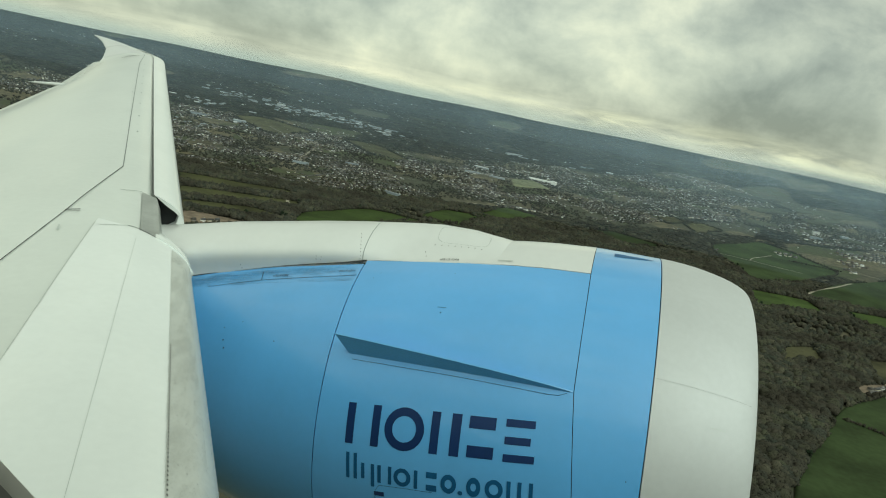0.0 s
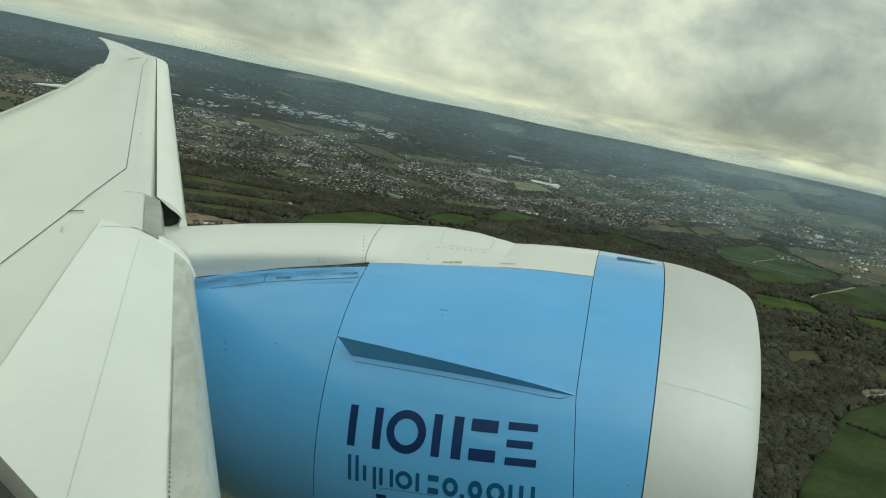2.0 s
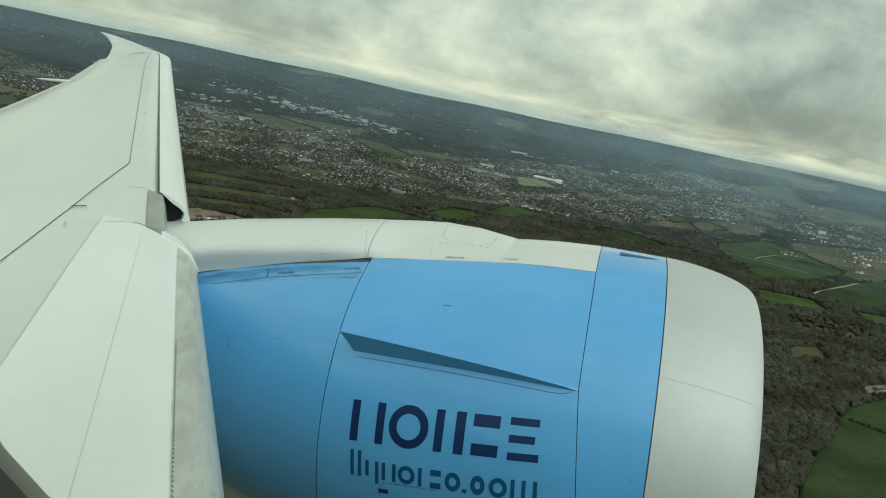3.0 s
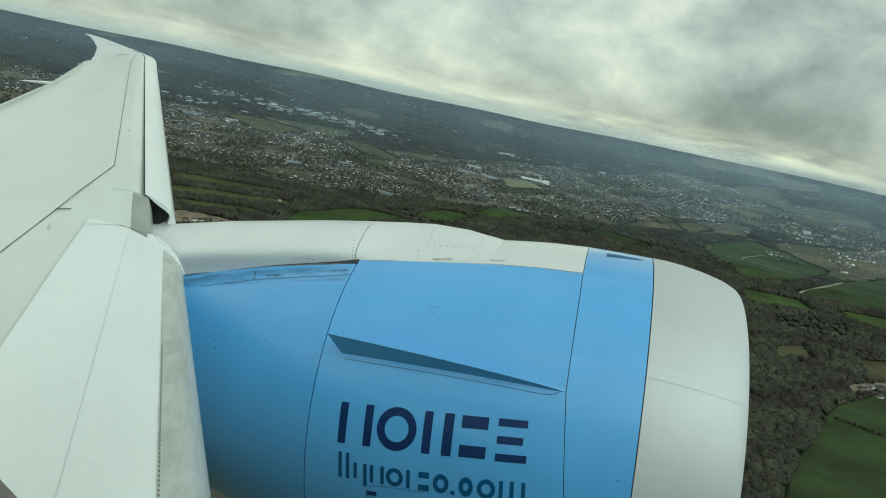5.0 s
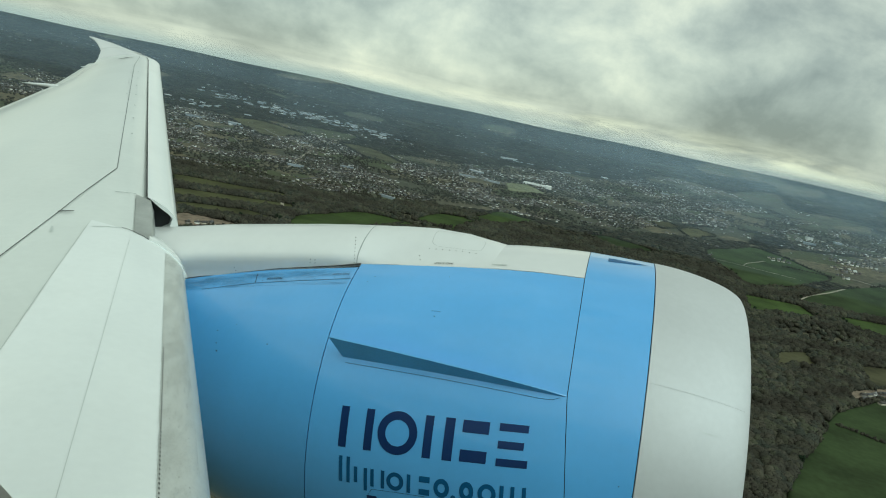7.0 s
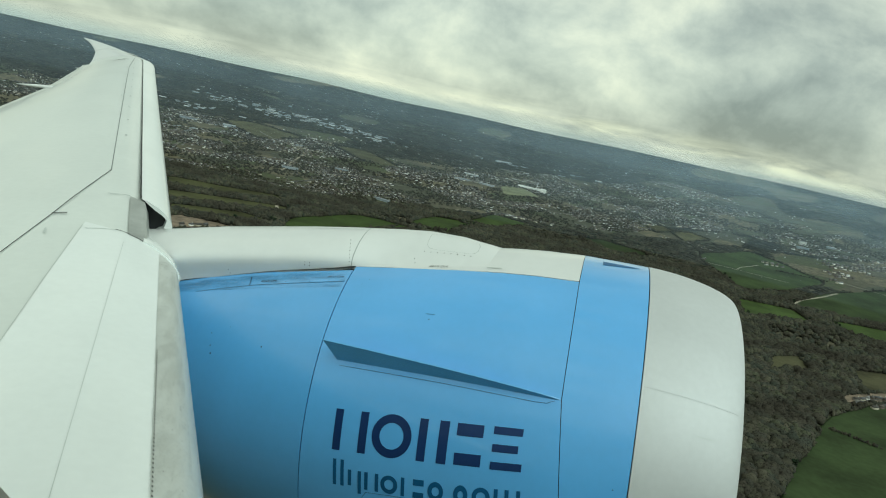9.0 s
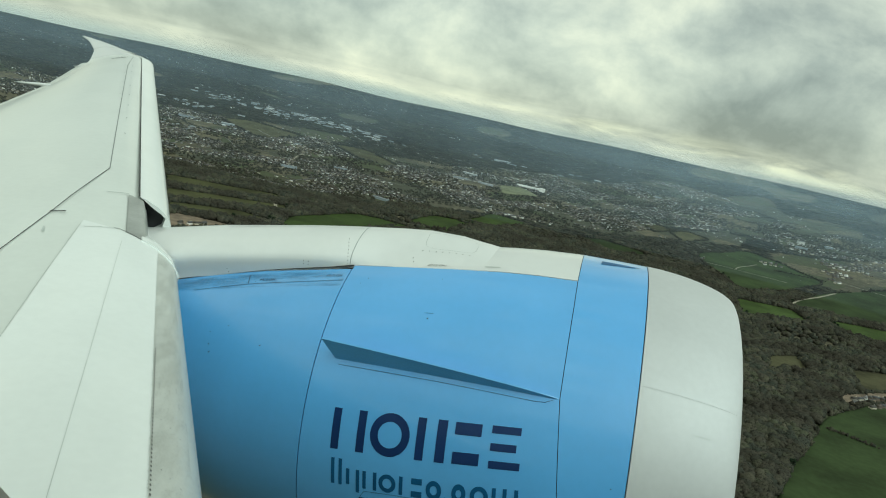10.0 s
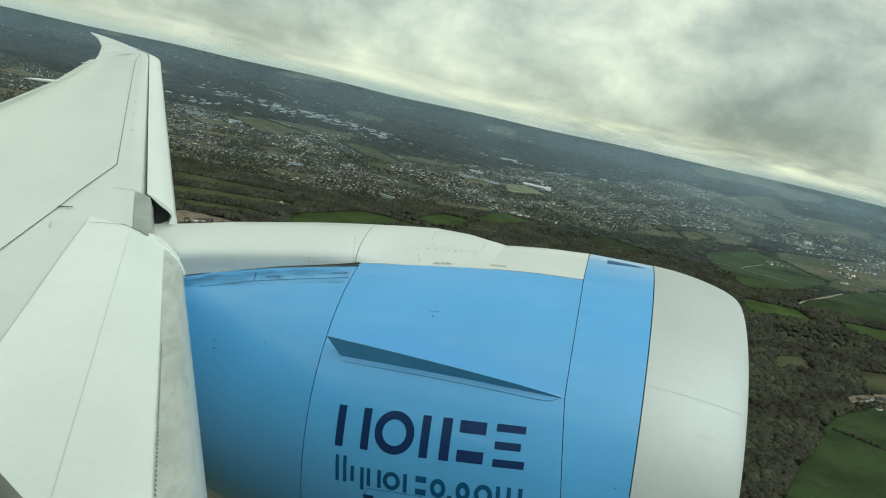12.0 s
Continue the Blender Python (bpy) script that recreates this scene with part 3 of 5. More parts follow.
def cowl_text(words, x, th, size, mat):
    """Small stencil words on the cowl, written to be read from the far side."""
    cu = bpy.data.curves.new("stencil", "FONT")
    cu.body, cu.size, cu.align_x = words, size, "CENTER"
    tmp = bpy.data.objects.new("stencil", cu)
    me = bpy.data.meshes.new_from_object(tmp)
    bpy.data.objects.remove(tmp)
    a = radians(th)
    upv = Vector((0, -math.sin(a), -math.cos(a)))      # letters point down the slope, towards the cabin
    rx = (Vector(nac(x - 0.1, th)) - Vector(nac(x + 0.1, th))).normalized()
    nz = rx.cross(upv).normalized()
    upv = nz.cross(rx)
    me.transform(Matrix.Translation(nac(x, th, 0.006)) @ Matrix((rx, upv, nz)).transposed().to_4x4())
    me.materials.append(mat)
    ob = new("stencil", me)
    ob.parent = engine
    return tagged(ob, "small dark stencil words")


cowl_text("NO STEP", -1.51, 73.9, 0.046, DARK)
cowl_text("NO STEP", -3.13, 64.0, 0.043, DARK)
cowl_text("NO STEP", -2.45, 66.0, 0.043, DARK)


# small fittings on the wing and slats
def build_wing_details():
    def dash(y, s, along, across, mat, name, lift=0.008):
        bm = bmesh.new()
        rows = [[skin(s + across / 2, y + along * k / 4, lift), skin(s - across / 2, y + along * k / 4, lift)] for k in range(5)]
        grid_into(bm, rows)
        return part(name, bm, mat, wing)
    for k in range(9):
        y = 10.2 + 1.15 * k
        dash(y, 0.66, 0.05, 0.028, FAINT, "access_tab")
    for y in (13.5, 15.0, 16.6, 18.2):
        dash(y, 0.86, 0.10, 0.03, LIGHT, "access_tab")
    # hinge gap of the control surfaces along the trailing edge
    bm = bmesh.new()
    grid_into(bm, [[skin(chord(y) - 0.36, y, 0.008), skin(chord(y) - 0.34, y, 0.008)] for y in (16.2 + 0.3 * k for k in range(14))])
    part("hinge_gap", bm, FAINT, wing)
    dash(5.74, 1.37, 0.13, 0.022, LIGHT, "access_tab")
    bm = bmesh.new()
    grid_into(bm, [[skin(1.37 - 0.17 * k / 5, 6.27 + 0.06 * k / 5, 0.010), skin(1.37 - 0.17 * k / 5, 6.295 + 0.06 * k / 5, 0.010)] for k in range(6)])
    part("dark_slot", bm, DARK, wing)
    bm = bmesh.new()
    grid_into(bm, [[skin(1.43 - 0.60 * k / 8, 19.95 + 0.07 * k, 0.012), skin(1.43 - 0.60 * k / 8, 19.95 + 0.07 * k + 0.11 * math.sin(math.pi * (k + 0.5) / 9), 0.012)] for k in range(9)])
    part("dark_slot", bm, DARK, wing)
    # row of bleed holes and rivets in the bare-metal nose
    bm = bmesh.new()
    def hole(y, s, a, c):
        x0, y0, z0 = skin(s, y, 0.022)
        x1, y1, z1 = skin(s + 0.01, y, 0.022)
        n = 6
        ring = []
        for k in range(n):
            t = 2 * math.pi * k / n
            ds, dy = c * math.cos(t), a * math.sin(t)
            ring.append(bm.verts.new(skin(s + ds, y + dy, 0.0235)))
        bm.faces.new(ring)
    y = 2.0
    while y < 4.35:
        sd = 0.33 - 0.042 * (y - 2.94)
        hole(y, sd - 0.012, 0.009, 0.0055)
        y += 0.034
    for y0, s0 in ((4.05, 0.21), (4.05, 0.15), (3.92, 0.24), (3.92, 0.17), (3.85, 0.11), (3.60, 0.24), (3.58, 0.18), (3.55, 0.12), (3.18, 0.25), (3.16, 0.20), (3.14, 0.14), (3.12, 0.08),
                   (4.0, 0.12), (4.12, 0.1)):
        hole(y0, s0, 0.0045, 0.0035)
        if y0 > 3.8:
            hole(y0 + 0.03, s0, 0.0045, 0.0035)
    tagged(part("bleed_hole_row", bm, HOLE, wing, "row of small dark holes"), kind="stuff")
    # grime over the bare-metal nose
    for y0, y1, sa, sb in ((-0.2, 6.1, 0.34, 0.02), ):
        bm = bmesh.new()
        rows = []
        for k in range(31):
            y = y0 + (y1 - y0) * k / 30
            w = (0.33 - 0.042 * (y - 2.94)) / 0.33 if sa < 0.5 else (1.39 - 0.16 * (y - 3.68)) / 1.39
            rows.append([skin((sa + (sb - sa) * q) * w, y, 0.0225) for q in (0, 0.2, 0.4, 0.6, 0.8, 1)])
        grid_into(bm, rows)
        part("grime_film", bm, DUST, wing, "thin grey grime")
    # added black filler: shade inside the open end of the outboard slat
    bm = bmesh.new()
    y = 7.60
    ring = [skin(s, y, -0.045) for s in (0.36, 0.28, 0.20, 0.13, 0.08, 0.05)] + [(belly(s, y)[0], y, belly(s, y)[2] + 0.02) for s in (0.06, 0.12, 0.20, 0.30, 0.37)]
    rows = [ring, [(x, yy + 0.03, z) for x, yy, z in ring]]
    vs = grid_into(bm, rows, True)
    bm.faces.new(list(reversed(vs[0]))); bm.faces.new(vs[1])
    part("slat_end_shade", bm, DARK, wing, "black filler for the shade in the slat end", smooth=False)
    # slat track arm and bracket in the gap
    for y0, s0, s1, zz, mt in ((7.30, 0.34, 0.10, -0.02, BARE), (7.40, 0.34, 0.16, -0.08, DARK)):
        bm = bmesh.new()
        bmesh.ops.create_cube(bm, size=1.0, matrix=Matrix.Translation((le_x(y0) - (s0 + s1) / 2, y0, le_z(y0) + zz)) @ Matrix.Diagonal((s0 - s1, 0.035, 0.07, 1)))
        bmesh.ops.bevel(bm, geom=bm.edges[:], offset=0.008, segments=2, affect="EDGES")
        part("slat_track", bm, mt, wing)
    # white cuff that closes the inboard slat against the pylon
    bm = bmesh.new()
    rows = []
    for i in range(9):
        q = i / 8
        y = 6.20 + 0.52 * q
        lowr = 0.10 * q * q
        rows.append([(le_x(y) - s - 0.03 * q, y, le_z(y) + top_h(s, y) - lowr - 0.03 * (1 - q)) for s in (0.34, 0.28, 0.20, 0.13, 0.07, 0.03)]
                    + [(le_x(y) - 0.03 * q, y, le_z(y) - lowr), (le_x(y) - 0.10, y, le_z(y) - 0.2 - lowr)])
    grid_into(bm, rows)
    part("slat_cuff", bm, SLAT, wing, "white curved cuff beside the pylon")
    # grey patch where the raked tip begins
    bm = bmesh.new()
    grid_into(bm, [[skin(s, 22.15 + 0.65 * k / 4, 0.016) for s in (0.34, 0.24, 0.14, 0.07, 0.03)] for k in range(5)])
    part("tip_patch", bm, BARE, wing)
    # drooped flap edge behind the spoilers
    bm = bmesh.new()
    rows = []
    for i in range(30):
        y = 7.5 + 13.5 * i / 29
        c = chord(y)
        x, yy, z = skin(c, y)
        rows.append([(x + 0.05, yy, z - 0.02), (x - 0.10, yy, z - 0.03), (x - 0.24, yy, z - 0.06), (x - 0.24, yy, z - 0.10), (x + 0.05, yy, z - 0.10)])
    grid_into(bm, rows, True)
    sharpen(part("flap", bm, BARE, wing, "grey flap edge"), 40)
    for y, ext, r in ((17.3, 1.10, 0.042), (20.3, 0.30, 0.04)):
        c = chord(y)
        x, yy, z = skin(c, y)
        rows = []
        for i in range(13):
            q = i / 12
            rr = r * (math.sin(math.pi * min(1, 0.12 + q * 0.88))) ** 0.7 + 0.004
            xx = x + 1.2 - (1.2 + ext) * q
            rows.append([(xx, yy + rr * math.cos(2 * math.pi * j / 12), z - 0.03 + 0.10 * (1 - q) * 0 + rr * 1.2 * math.sin(2 * math.pi * j / 12)) for j in range(12)])
        part("flap_track_fairing", solid_from(rows), WHITE, wing, "white pointed fairing")


build_wing_details()


# fuselage side with the cabin window that the view goes through
def build_fuselage():
    R, cy, cz = 2.92, -2.76, -0.55
    ends = {-34: 0.15, -31: 0.8, -26: 1.75, -20: 2.6, 18: 2.75, 21: 2.2, 23: 1.4, 24.2: 0.5, 24.5: 0.05}
    xs = [-34, -31, -26, -20, -16, -12, -8, -4, -1.5, -0.45, 0.40, 1.5, 4, 8, 13, 18, 21, 23, 24.2, 24.5]
    ths = [-180 + 360 * i / 48 for i in range(49)]
    bm = bmesh.new()
    grid = [[bm.verts.new((x, cy + ends.get(x, R) * math.cos(radians(t)), cz + ends.get(x, R) * math.sin(radians(t)))) for t in ths] for x in xs]
    hole_t = [i for i, t in enumerate(ths[:-1]) if -1 < (t + 3.75 - 9) / 12 < 1]
    hx = xs.index(-0.45)
    for i in range(len(xs) - 1):
        for j in range(len(ths) - 1):
            if i == hx and j in hole_t:
                continue
            bm.faces.new((grid[i][j], grid[i + 1][j], grid[i + 1][j + 1], grid[i][j + 1]))
    zlo = cz + R * math.sin(radians(ths[hole_t[0]]))
    zhi = cz + R * math.sin(radians(ths[hole_t[-1] + 1]))
    fus = part("fuselage", bm, WHITE, airliner, "white airliner fuselage side")
    # window panel
    x0, x1, z0, z1, rad = -0.215, 0.125, -0.161, 0.32, 0.10
    loop = []
    for (cx, czz, a0) in ((x1 - rad, z1 - rad, 0), (x0 + rad, z1 - rad, 90), (x0 + rad, z0 + rad, 180), (x1 - rad, z0 + rad, 270)):
        for k in range(9):
            a = radians(a0 + 90 * k / 8)
            loop.append((cx + rad * math.cos(a), czz + rad * math.sin(a)))
    mx, mz = (x0 + x1) / 2, (z0 + z1) / 2

    def rim(px, pz):
        dx, dz = px - mx, pz - mz
        f = min(((0.40 - mx) if dx > 0 else (mx + 0.45)) / max(abs(dx), 1e-6), ((zhi - mz) if dz > 0 else (mz - zlo)) / max(abs(dz), 1e-6))
        return mx + dx * f, mz + dz * f

    def wall_y(z):
        return cy + math.sqrt(R * R - (z - cz) ** 2)

    bm = bmesh.new()
    out = [(px, wall_y(pz), pz) for px, pz in (rim(*q) for q in loop)]
    def ring(k, y):
        return [(mx + (px - mx) * k, y, mz + (pz - mz) * k) for px, pz in loop]
    back = [(px, 0.08, pz) for px, pz in (rim(*q) for q in loop)]
    grid_into(bm, [out, ring(1.0, 0.185)], True)
    part("window_panel", bm, WHITE, fus)
    bm = bmesh.new()
    grid_into(bm, [ring(1.0, 0.185), ring(1.002, 0.1825), ring(1.006, 0.1805)], True)
    part("window_seal", bm, LINER, fus, "pale window seal")
    bm = bmesh.new()
    grid_into(bm, [ring(1.006, 0.1805), ring(1.012, 0.174), ring(1.02, 0.165)], True)
    part("window_gasket", bm, GASKET, fus, "grey rubber window gasket")
    # cabin-side shade is put into the near-black colour of this ring
    bm = bmesh.new()
    grid_into(bm, [ring(1.02, 0.165), ring(1.05, 0.13), ring(1.12, 0.085), back], True)
    part("window_surround", bm, DARK, fus, "cabin window surround darkened for its shade")
    # row of the other cabin windows
    bm = bmesh.new()
    rows = []
    for f in (1.0, 0.86, 0.05):
        rows.append([(0.145 * f * math.copysign(abs(math.cos(t)) ** 0.6, math.cos(t)), 0.0, 0.24 * f * math.copysign(abs(math.sin(t)) ** 0.6, math.sin(t)))
                     for t in (2 * math.pi * k / 24 for k in range(24))])
    rows[0] = [(x, -0.02, z) for x, _, z in rows[0]]
    vs = grid_into(bm, rows, True)
    bm.faces.new(vs[-1])
    bmesh.ops.recalc_face_normals(bm, faces=bm.faces[:])
    first = part("cabin_window", bm, PANE, fus, "dark oval cabin window")
    lean = math.degrees(math.asin((0.08 - cz) / R))
    spots = [0.62 * k - 0.045 for k in range(-28, 29) if abs(k) > 1]
    for k, x in enumerate(spots):
        ob = first if k == 0 else tagged(new("cabin_window", first.data), "dark oval cabin window")
        ob.parent = fus
        ob.matrix_local = pose(x, wall_y(0.08) + 0.012, 0.08, lean, 0, 0)
    return fus


PANE = material("dark_window_pane", (0.02, 0.025, 0.03), 0.08, scale=3, vary=0.1)
fuselage = build_fuselage()

# ---- land ----
GRASS = material("green_pasture", (0.040, 0.060, 0.023), 0.9, scale=0.012, vary=0.30, fine=0.12, fine_vary=0.14, single=0.22, spec=0.1)
MEADOW = material("bright_green_meadow", (0.052, 0.080, 0.021), 0.9, scale=0.012, vary=0.30, fine=0.12, fine_vary=0.14, single=0.15, spec=0.1)
OLIVE = material("olive_pasture", (0.064, 0.067, 0.030), 0.9, scale=0.012, vary=0.30, fine=0.12, fine_vary=0.14, single=0.15, spec=0.1)
STUBBLE = material("tan_rough_grass", (0.088, 0.086, 0.046), 0.95, scale=0.02, vary=0.3, fine=0.2, fine_vary=0.15, single=0.15, spec=0.1)
PALE = material("dull_winter_grass", (0.070, 0.077, 0.050), 0.95, scale=0.01, vary=0.3, fine=0.1, fine_vary=0.1, single=0.35, spec=0.1)
# sun patch on the school lawn, put into a brighter base colour
LAWN = material("sunlit_yellow_green_grass", (0.19, 0.205, 0.125), 0.95, scale=0.03, vary=0.25, fine=0.2, fine_vary=0.1, spec=0.1)


def twig_material():
    """Leafless crowns: a lattice of twigs, brown, grey or olive from tree to tree."""
    m = material("bare_winter_twigs", (0.06, 0.055, 0.043), 0.95, scale=0.012, vary=0.28, fine=0.7, fine_vary=0.24, spec=0.05)
    nt = m.node_tree
    N, L = nt.nodes.new, nt.links.new
    mix = next(n for n in nt.nodes if n.bl_idname == "ShaderNodeMix")
    ramp = N("ShaderNodeValToRGB")
    el = ramp.color_ramp.elements
    el[0].position, el[0].color = 0.0, (0.036, 0.042, 0.033, 1)
    el[1].position, el[1].color = 1.0, (0.084, 0.080, 0.058, 1)
    for pos, col in ((0.3, (0.050, 0.054, 0.043, 1)), (0.55, (0.064, 0.060, 0.046, 1)), (0.8, (0.060, 0.066, 0.043, 1))):
        q = el.new(pos); q.color = col
    L(N("ShaderNodeNewGeometry").outputs["Random Per Island"], ramp.inputs["Fac"])
    L(ramp.outputs[0], mix.inputs[6])
    tc, n = N("ShaderNodeTexCoord"), N("ShaderNodeTexNoise")
    n.inputs["Scale"].default_value, n.inputs["Detail"].default_value, n.inputs["Roughness"].default_value = 0.42, 4, 0.6
    L(tc.outputs["Object"], n.inputs["Vector"])
    r = N("ShaderNodeMapRange")
    for k, v in zip(("From Min", "From Max", "To Min", "To Max"), (0.31, 0.45, 0.0, 1.0)):
        r.inputs[k].default_value = v
    L(n.outputs["Fac"], r.inputs["Value"])
    see, clear = N("ShaderNodeMixShader"), N("ShaderNodeBsdfTransparent")
    L(r.outputs[0], see.inputs[0]); L(clear.outputs[0], see.inputs[1]); L(nt.nodes["Principled BSDF"].outputs[0], see.inputs[2])
    L(see.outputs[0], nt.nodes["Material Output"].inputs["Surface"])
    return m


WOOD = twig_material()
CONIFER = material("dark_evergreen", (0.022, 0.036, 0.020), 0.9, scale=0.3, vary=0.3, fine=2.0, fine_vary=0.3, single=0.25, spec=0.05)
BARK = material("grey_brown_bark", (0.09, 0.075, 0.055), 0.9, scale=1.0, vary=0.3)


def palette(name, cols, src, rough=0.8):
    """Picks one of a few colours for each piece, with slight soiling."""
    m = material(name, (0.5, 0.5, 0.5), rough, scale=0.2, spec=0.25)
    nt = m.node_tree
    N, L = nt.nodes.new, nt.links.new
    ramp = N("ShaderNodeValToRGB")
    ramp.color_ramp.interpolation = "CONSTANT"
    el = ramp.color_ramp.elements
    el[0].position, el[0].color = 0.0, (*cols[0][1], 1)
    el[1].position, el[1].color = cols[1][0], (*cols[1][1], 1)
    for p, c in cols[2:]:
        q = el.new(p); q.color = (*c, 1)
    rnd = N("ShaderNodeNewGeometry").outputs["Random Per Island"] if src == "island" else N("ShaderNodeObjectInfo").outputs["Random"]
    L(rnd, ramp.inputs["Fac"])
    hsv = next(n for n in nt.nodes if n.bl_idname == "ShaderNodeHueSaturation")
    L(ramp.outputs[0], hsv.inputs["Color"])
    return m


WALL_COLS = ((0, (0.82, 0.81, 0.76)), (0.22, (0.52, 0.48, 0.39)), (0.44, (0.15, 0.125, 0.105)), (0.72, (0.24, 0.23, 0.21)))
# the palest roof entries put sky glare into the colour
ROOF_COLS = ((0, (0.07, 0.066, 0.06)), (0.40, (0.10, 0.085, 0.072)), (0.62, (0.09, 0.092, 0.095)), (0.86, (0.20, 0.20, 0.20)), (0.97, (0.70, 0.71, 0.71)))
WALLS = palette("town_walls", WALL_COLS, "island")
ROOFS = palette("town_roofs", ROOF_COLS, "island", 0.6)
HWALL = palette("house_walls", WALL_COLS, "single")
HROOF = palette("house_roofs", ROOF_COLS, "single", 0.6)
SHED = palette("shed_cladding", ((0, (0.70, 0.72, 0.72)), (0.15, (0.34, 0.37, 0.39)), (0.5, (0.24, 0.28, 0.31)), (0.85, (0.55, 0.56, 0.54))), "single", 0.5)
SHEDROOF = palette("shed_roofing", ((0, (0.22, 0.25, 0.27)), (0.45, (0.34, 0.37, 0.39)), (0.72, (0.14, 0.15, 0.16)), (0.91, (0.66, 0.68, 0.69))), "single", 0.6)
SCHOOL = material("white_school_render", (0.84, 0.85, 0.82), 0.6, scale=0.1, vary=0.08, fine=1, fine_vary=0.04)
ROAD = material("asphalt_road", (0.085, 0.085, 0.082), 0.85, scale=0.1, vary=0.25, fine=1.0, fine_vary=0.1)
STREET = material("pale_worn_street", (0.20, 0.195, 0.18), 0.85, scale=0.1, vary=0.3, fine=1.0, fine_vary=0.15)
TRACK = material("pale_gravel_track", (0.34, 0.31, 0.24), 0.9, scale=0.1, vary=0.3, fine=1.0, fine_vary=0.15)
EARTH = material("bare_earth_yard", (0.22, 0.17, 0.12), 0.95, scale=0.05, vary=0.4, fine=0.8, fine_vary=0.2)


def ground_z(x, y):
    """Gentle valley floor that climbs to a wooded rim at the horizon; takes arrays."""
    x, y = np.asarray(x, float), np.asarray(y, float)
    d = np.hypot(x, y)
    rise = (ALT - 6) * np.clip((d - 2200) / 2700, 0, 1) ** 1.5
    roll = 3.0 * np.sin(x / 260 + 1.3) * np.cos(y / 310) + 2.0 * np.sin((x + y) / 190)
    rim = np.clip((d - 3300) / 1500, 0, 1)
    bump = 4.0 * np.sin(x / 420 + 0.7) + 2.0 * np.sin(x / 160 + y / 400 + 2.0)
    return rise + roll * (1 - 0.4 * rim) + bump * rim


def ground_material():
    m = bpy.data.materials.new("countryside_ground")
    m.use_nodes = True
    nt = m.node_tree
    N, L = nt.nodes.new, nt.links.new
    b = nt.nodes["Principled BSDF"]
    b.inputs["Roughness"].default_value = 0.95
    b.inputs["Specular IOR Level"].default_value = 0.05
    tc = N("ShaderNodeTexCoord")
    bend = N("ShaderNodeTexNoise"); bend.inputs["Scale"].default_value = 0.006; bend.inputs["Detail"].default_value = 3
    L(tc.outputs["Object"], bend.inputs["Vector"])
    add = N("ShaderNodeVectorMath"); add.operation = "MULTIPLY_ADD"
    add.inputs[1].default_value = (90, 90, 0)
    L(bend.outputs["Color"], add.inputs[0]); L(tc.outputs["Object"], add.inputs[2])
    cell = N("ShaderNodeTexVoronoi"); cell.inputs["Scale"].default_value = 0.0075
    L(add.outputs[0], cell.inputs["Vector"])
    sp = N("ShaderNodeSeparateColor"); L(cell.outputs["Color"], sp.inputs[0])
    ramp = N("ShaderNodeValToRGB")
    el = ramp.color_ramp.elements
    el[0].position, el[0].color = 0.0, (0.080, 0.084, 0.060, 1)
    el[1].position, el[1].color = 1.0, (0.105, 0.122, 0.070, 1)
    for pos, col in ((0.35, (0.110, 0.102, 0.070, 1)), (0.55, (0.078, 0.092, 0.050, 1)), (0.75, (0.150, 0.135, 0.090, 1))):
        q = ramp.color_ramp.elements.new(pos); q.color = col
    ramp.color_ramp.interpolation = "CONSTANT"
    L(sp.outputs[0], ramp.inputs["Fac"])
    fine = N("ShaderNodeTexNoise"); fine.inputs["Scale"].default_value = 0.05; fine.inputs["Detail"].default_value = 6
    L(tc.outputs["Object"], fine.inputs["Vector"])
    rg = N("ShaderNodeMapRange"); rg.inputs["From Min"].default_value = 0.35; rg.inputs["From Max"].default_value = 0.68
    rg.inputs["To Min"].default_value = 0.0; rg.inputs["To Max"].default_value = 0.85
    L(fine.outputs["Fac"], rg.inputs["Value"])
    mix = N("ShaderNodeMix"); mix.data_type = "RGBA"
    L(rg.outputs[0], mix.inputs[0]); L(ramp.outputs[0], mix.inputs[6])
    mix.inputs[7].default_value = (0.060, 0.060, 0.045, 1)
    L(mix.outputs[2], b.inputs["Base Color"])
    return m


def build_ground():
    bm = bmesh.new()
    radii = [60 + 45 * i for i in range(56)] + [2580 + 79 * i for i in range(31)]
    az = [-64 + 1.0 * i for i in range(100)] + [36 + 6.5 * i for i in range(1, 40)]
    rows = []
    for r in radii:
        pts = np.array([(r * math.sin(radians(a)), r * math.cos(radians(a))) for a in az])
        zz = ground_z(pts[:, 0], pts[:, 1])
        rows.append([(p[0], p[1], z) for p, z in zip(pts, zz)])
    vs = grid_into(bm, rows, True)
    c = bm.verts.new((0, 0, float(ground_z(0, 0))))
    for i in range(len(az)):
        bm.faces.new((c, vs[0][i], vs[0][(i + 1) % len(az)]))
    bmesh.ops.recalc_face_normals(bm, faces=bm.faces[:])
    return finish("ground", bm, ground_material(), None, "winter countryside of brown woods and dull green fields", kind="structure")


build_ground()



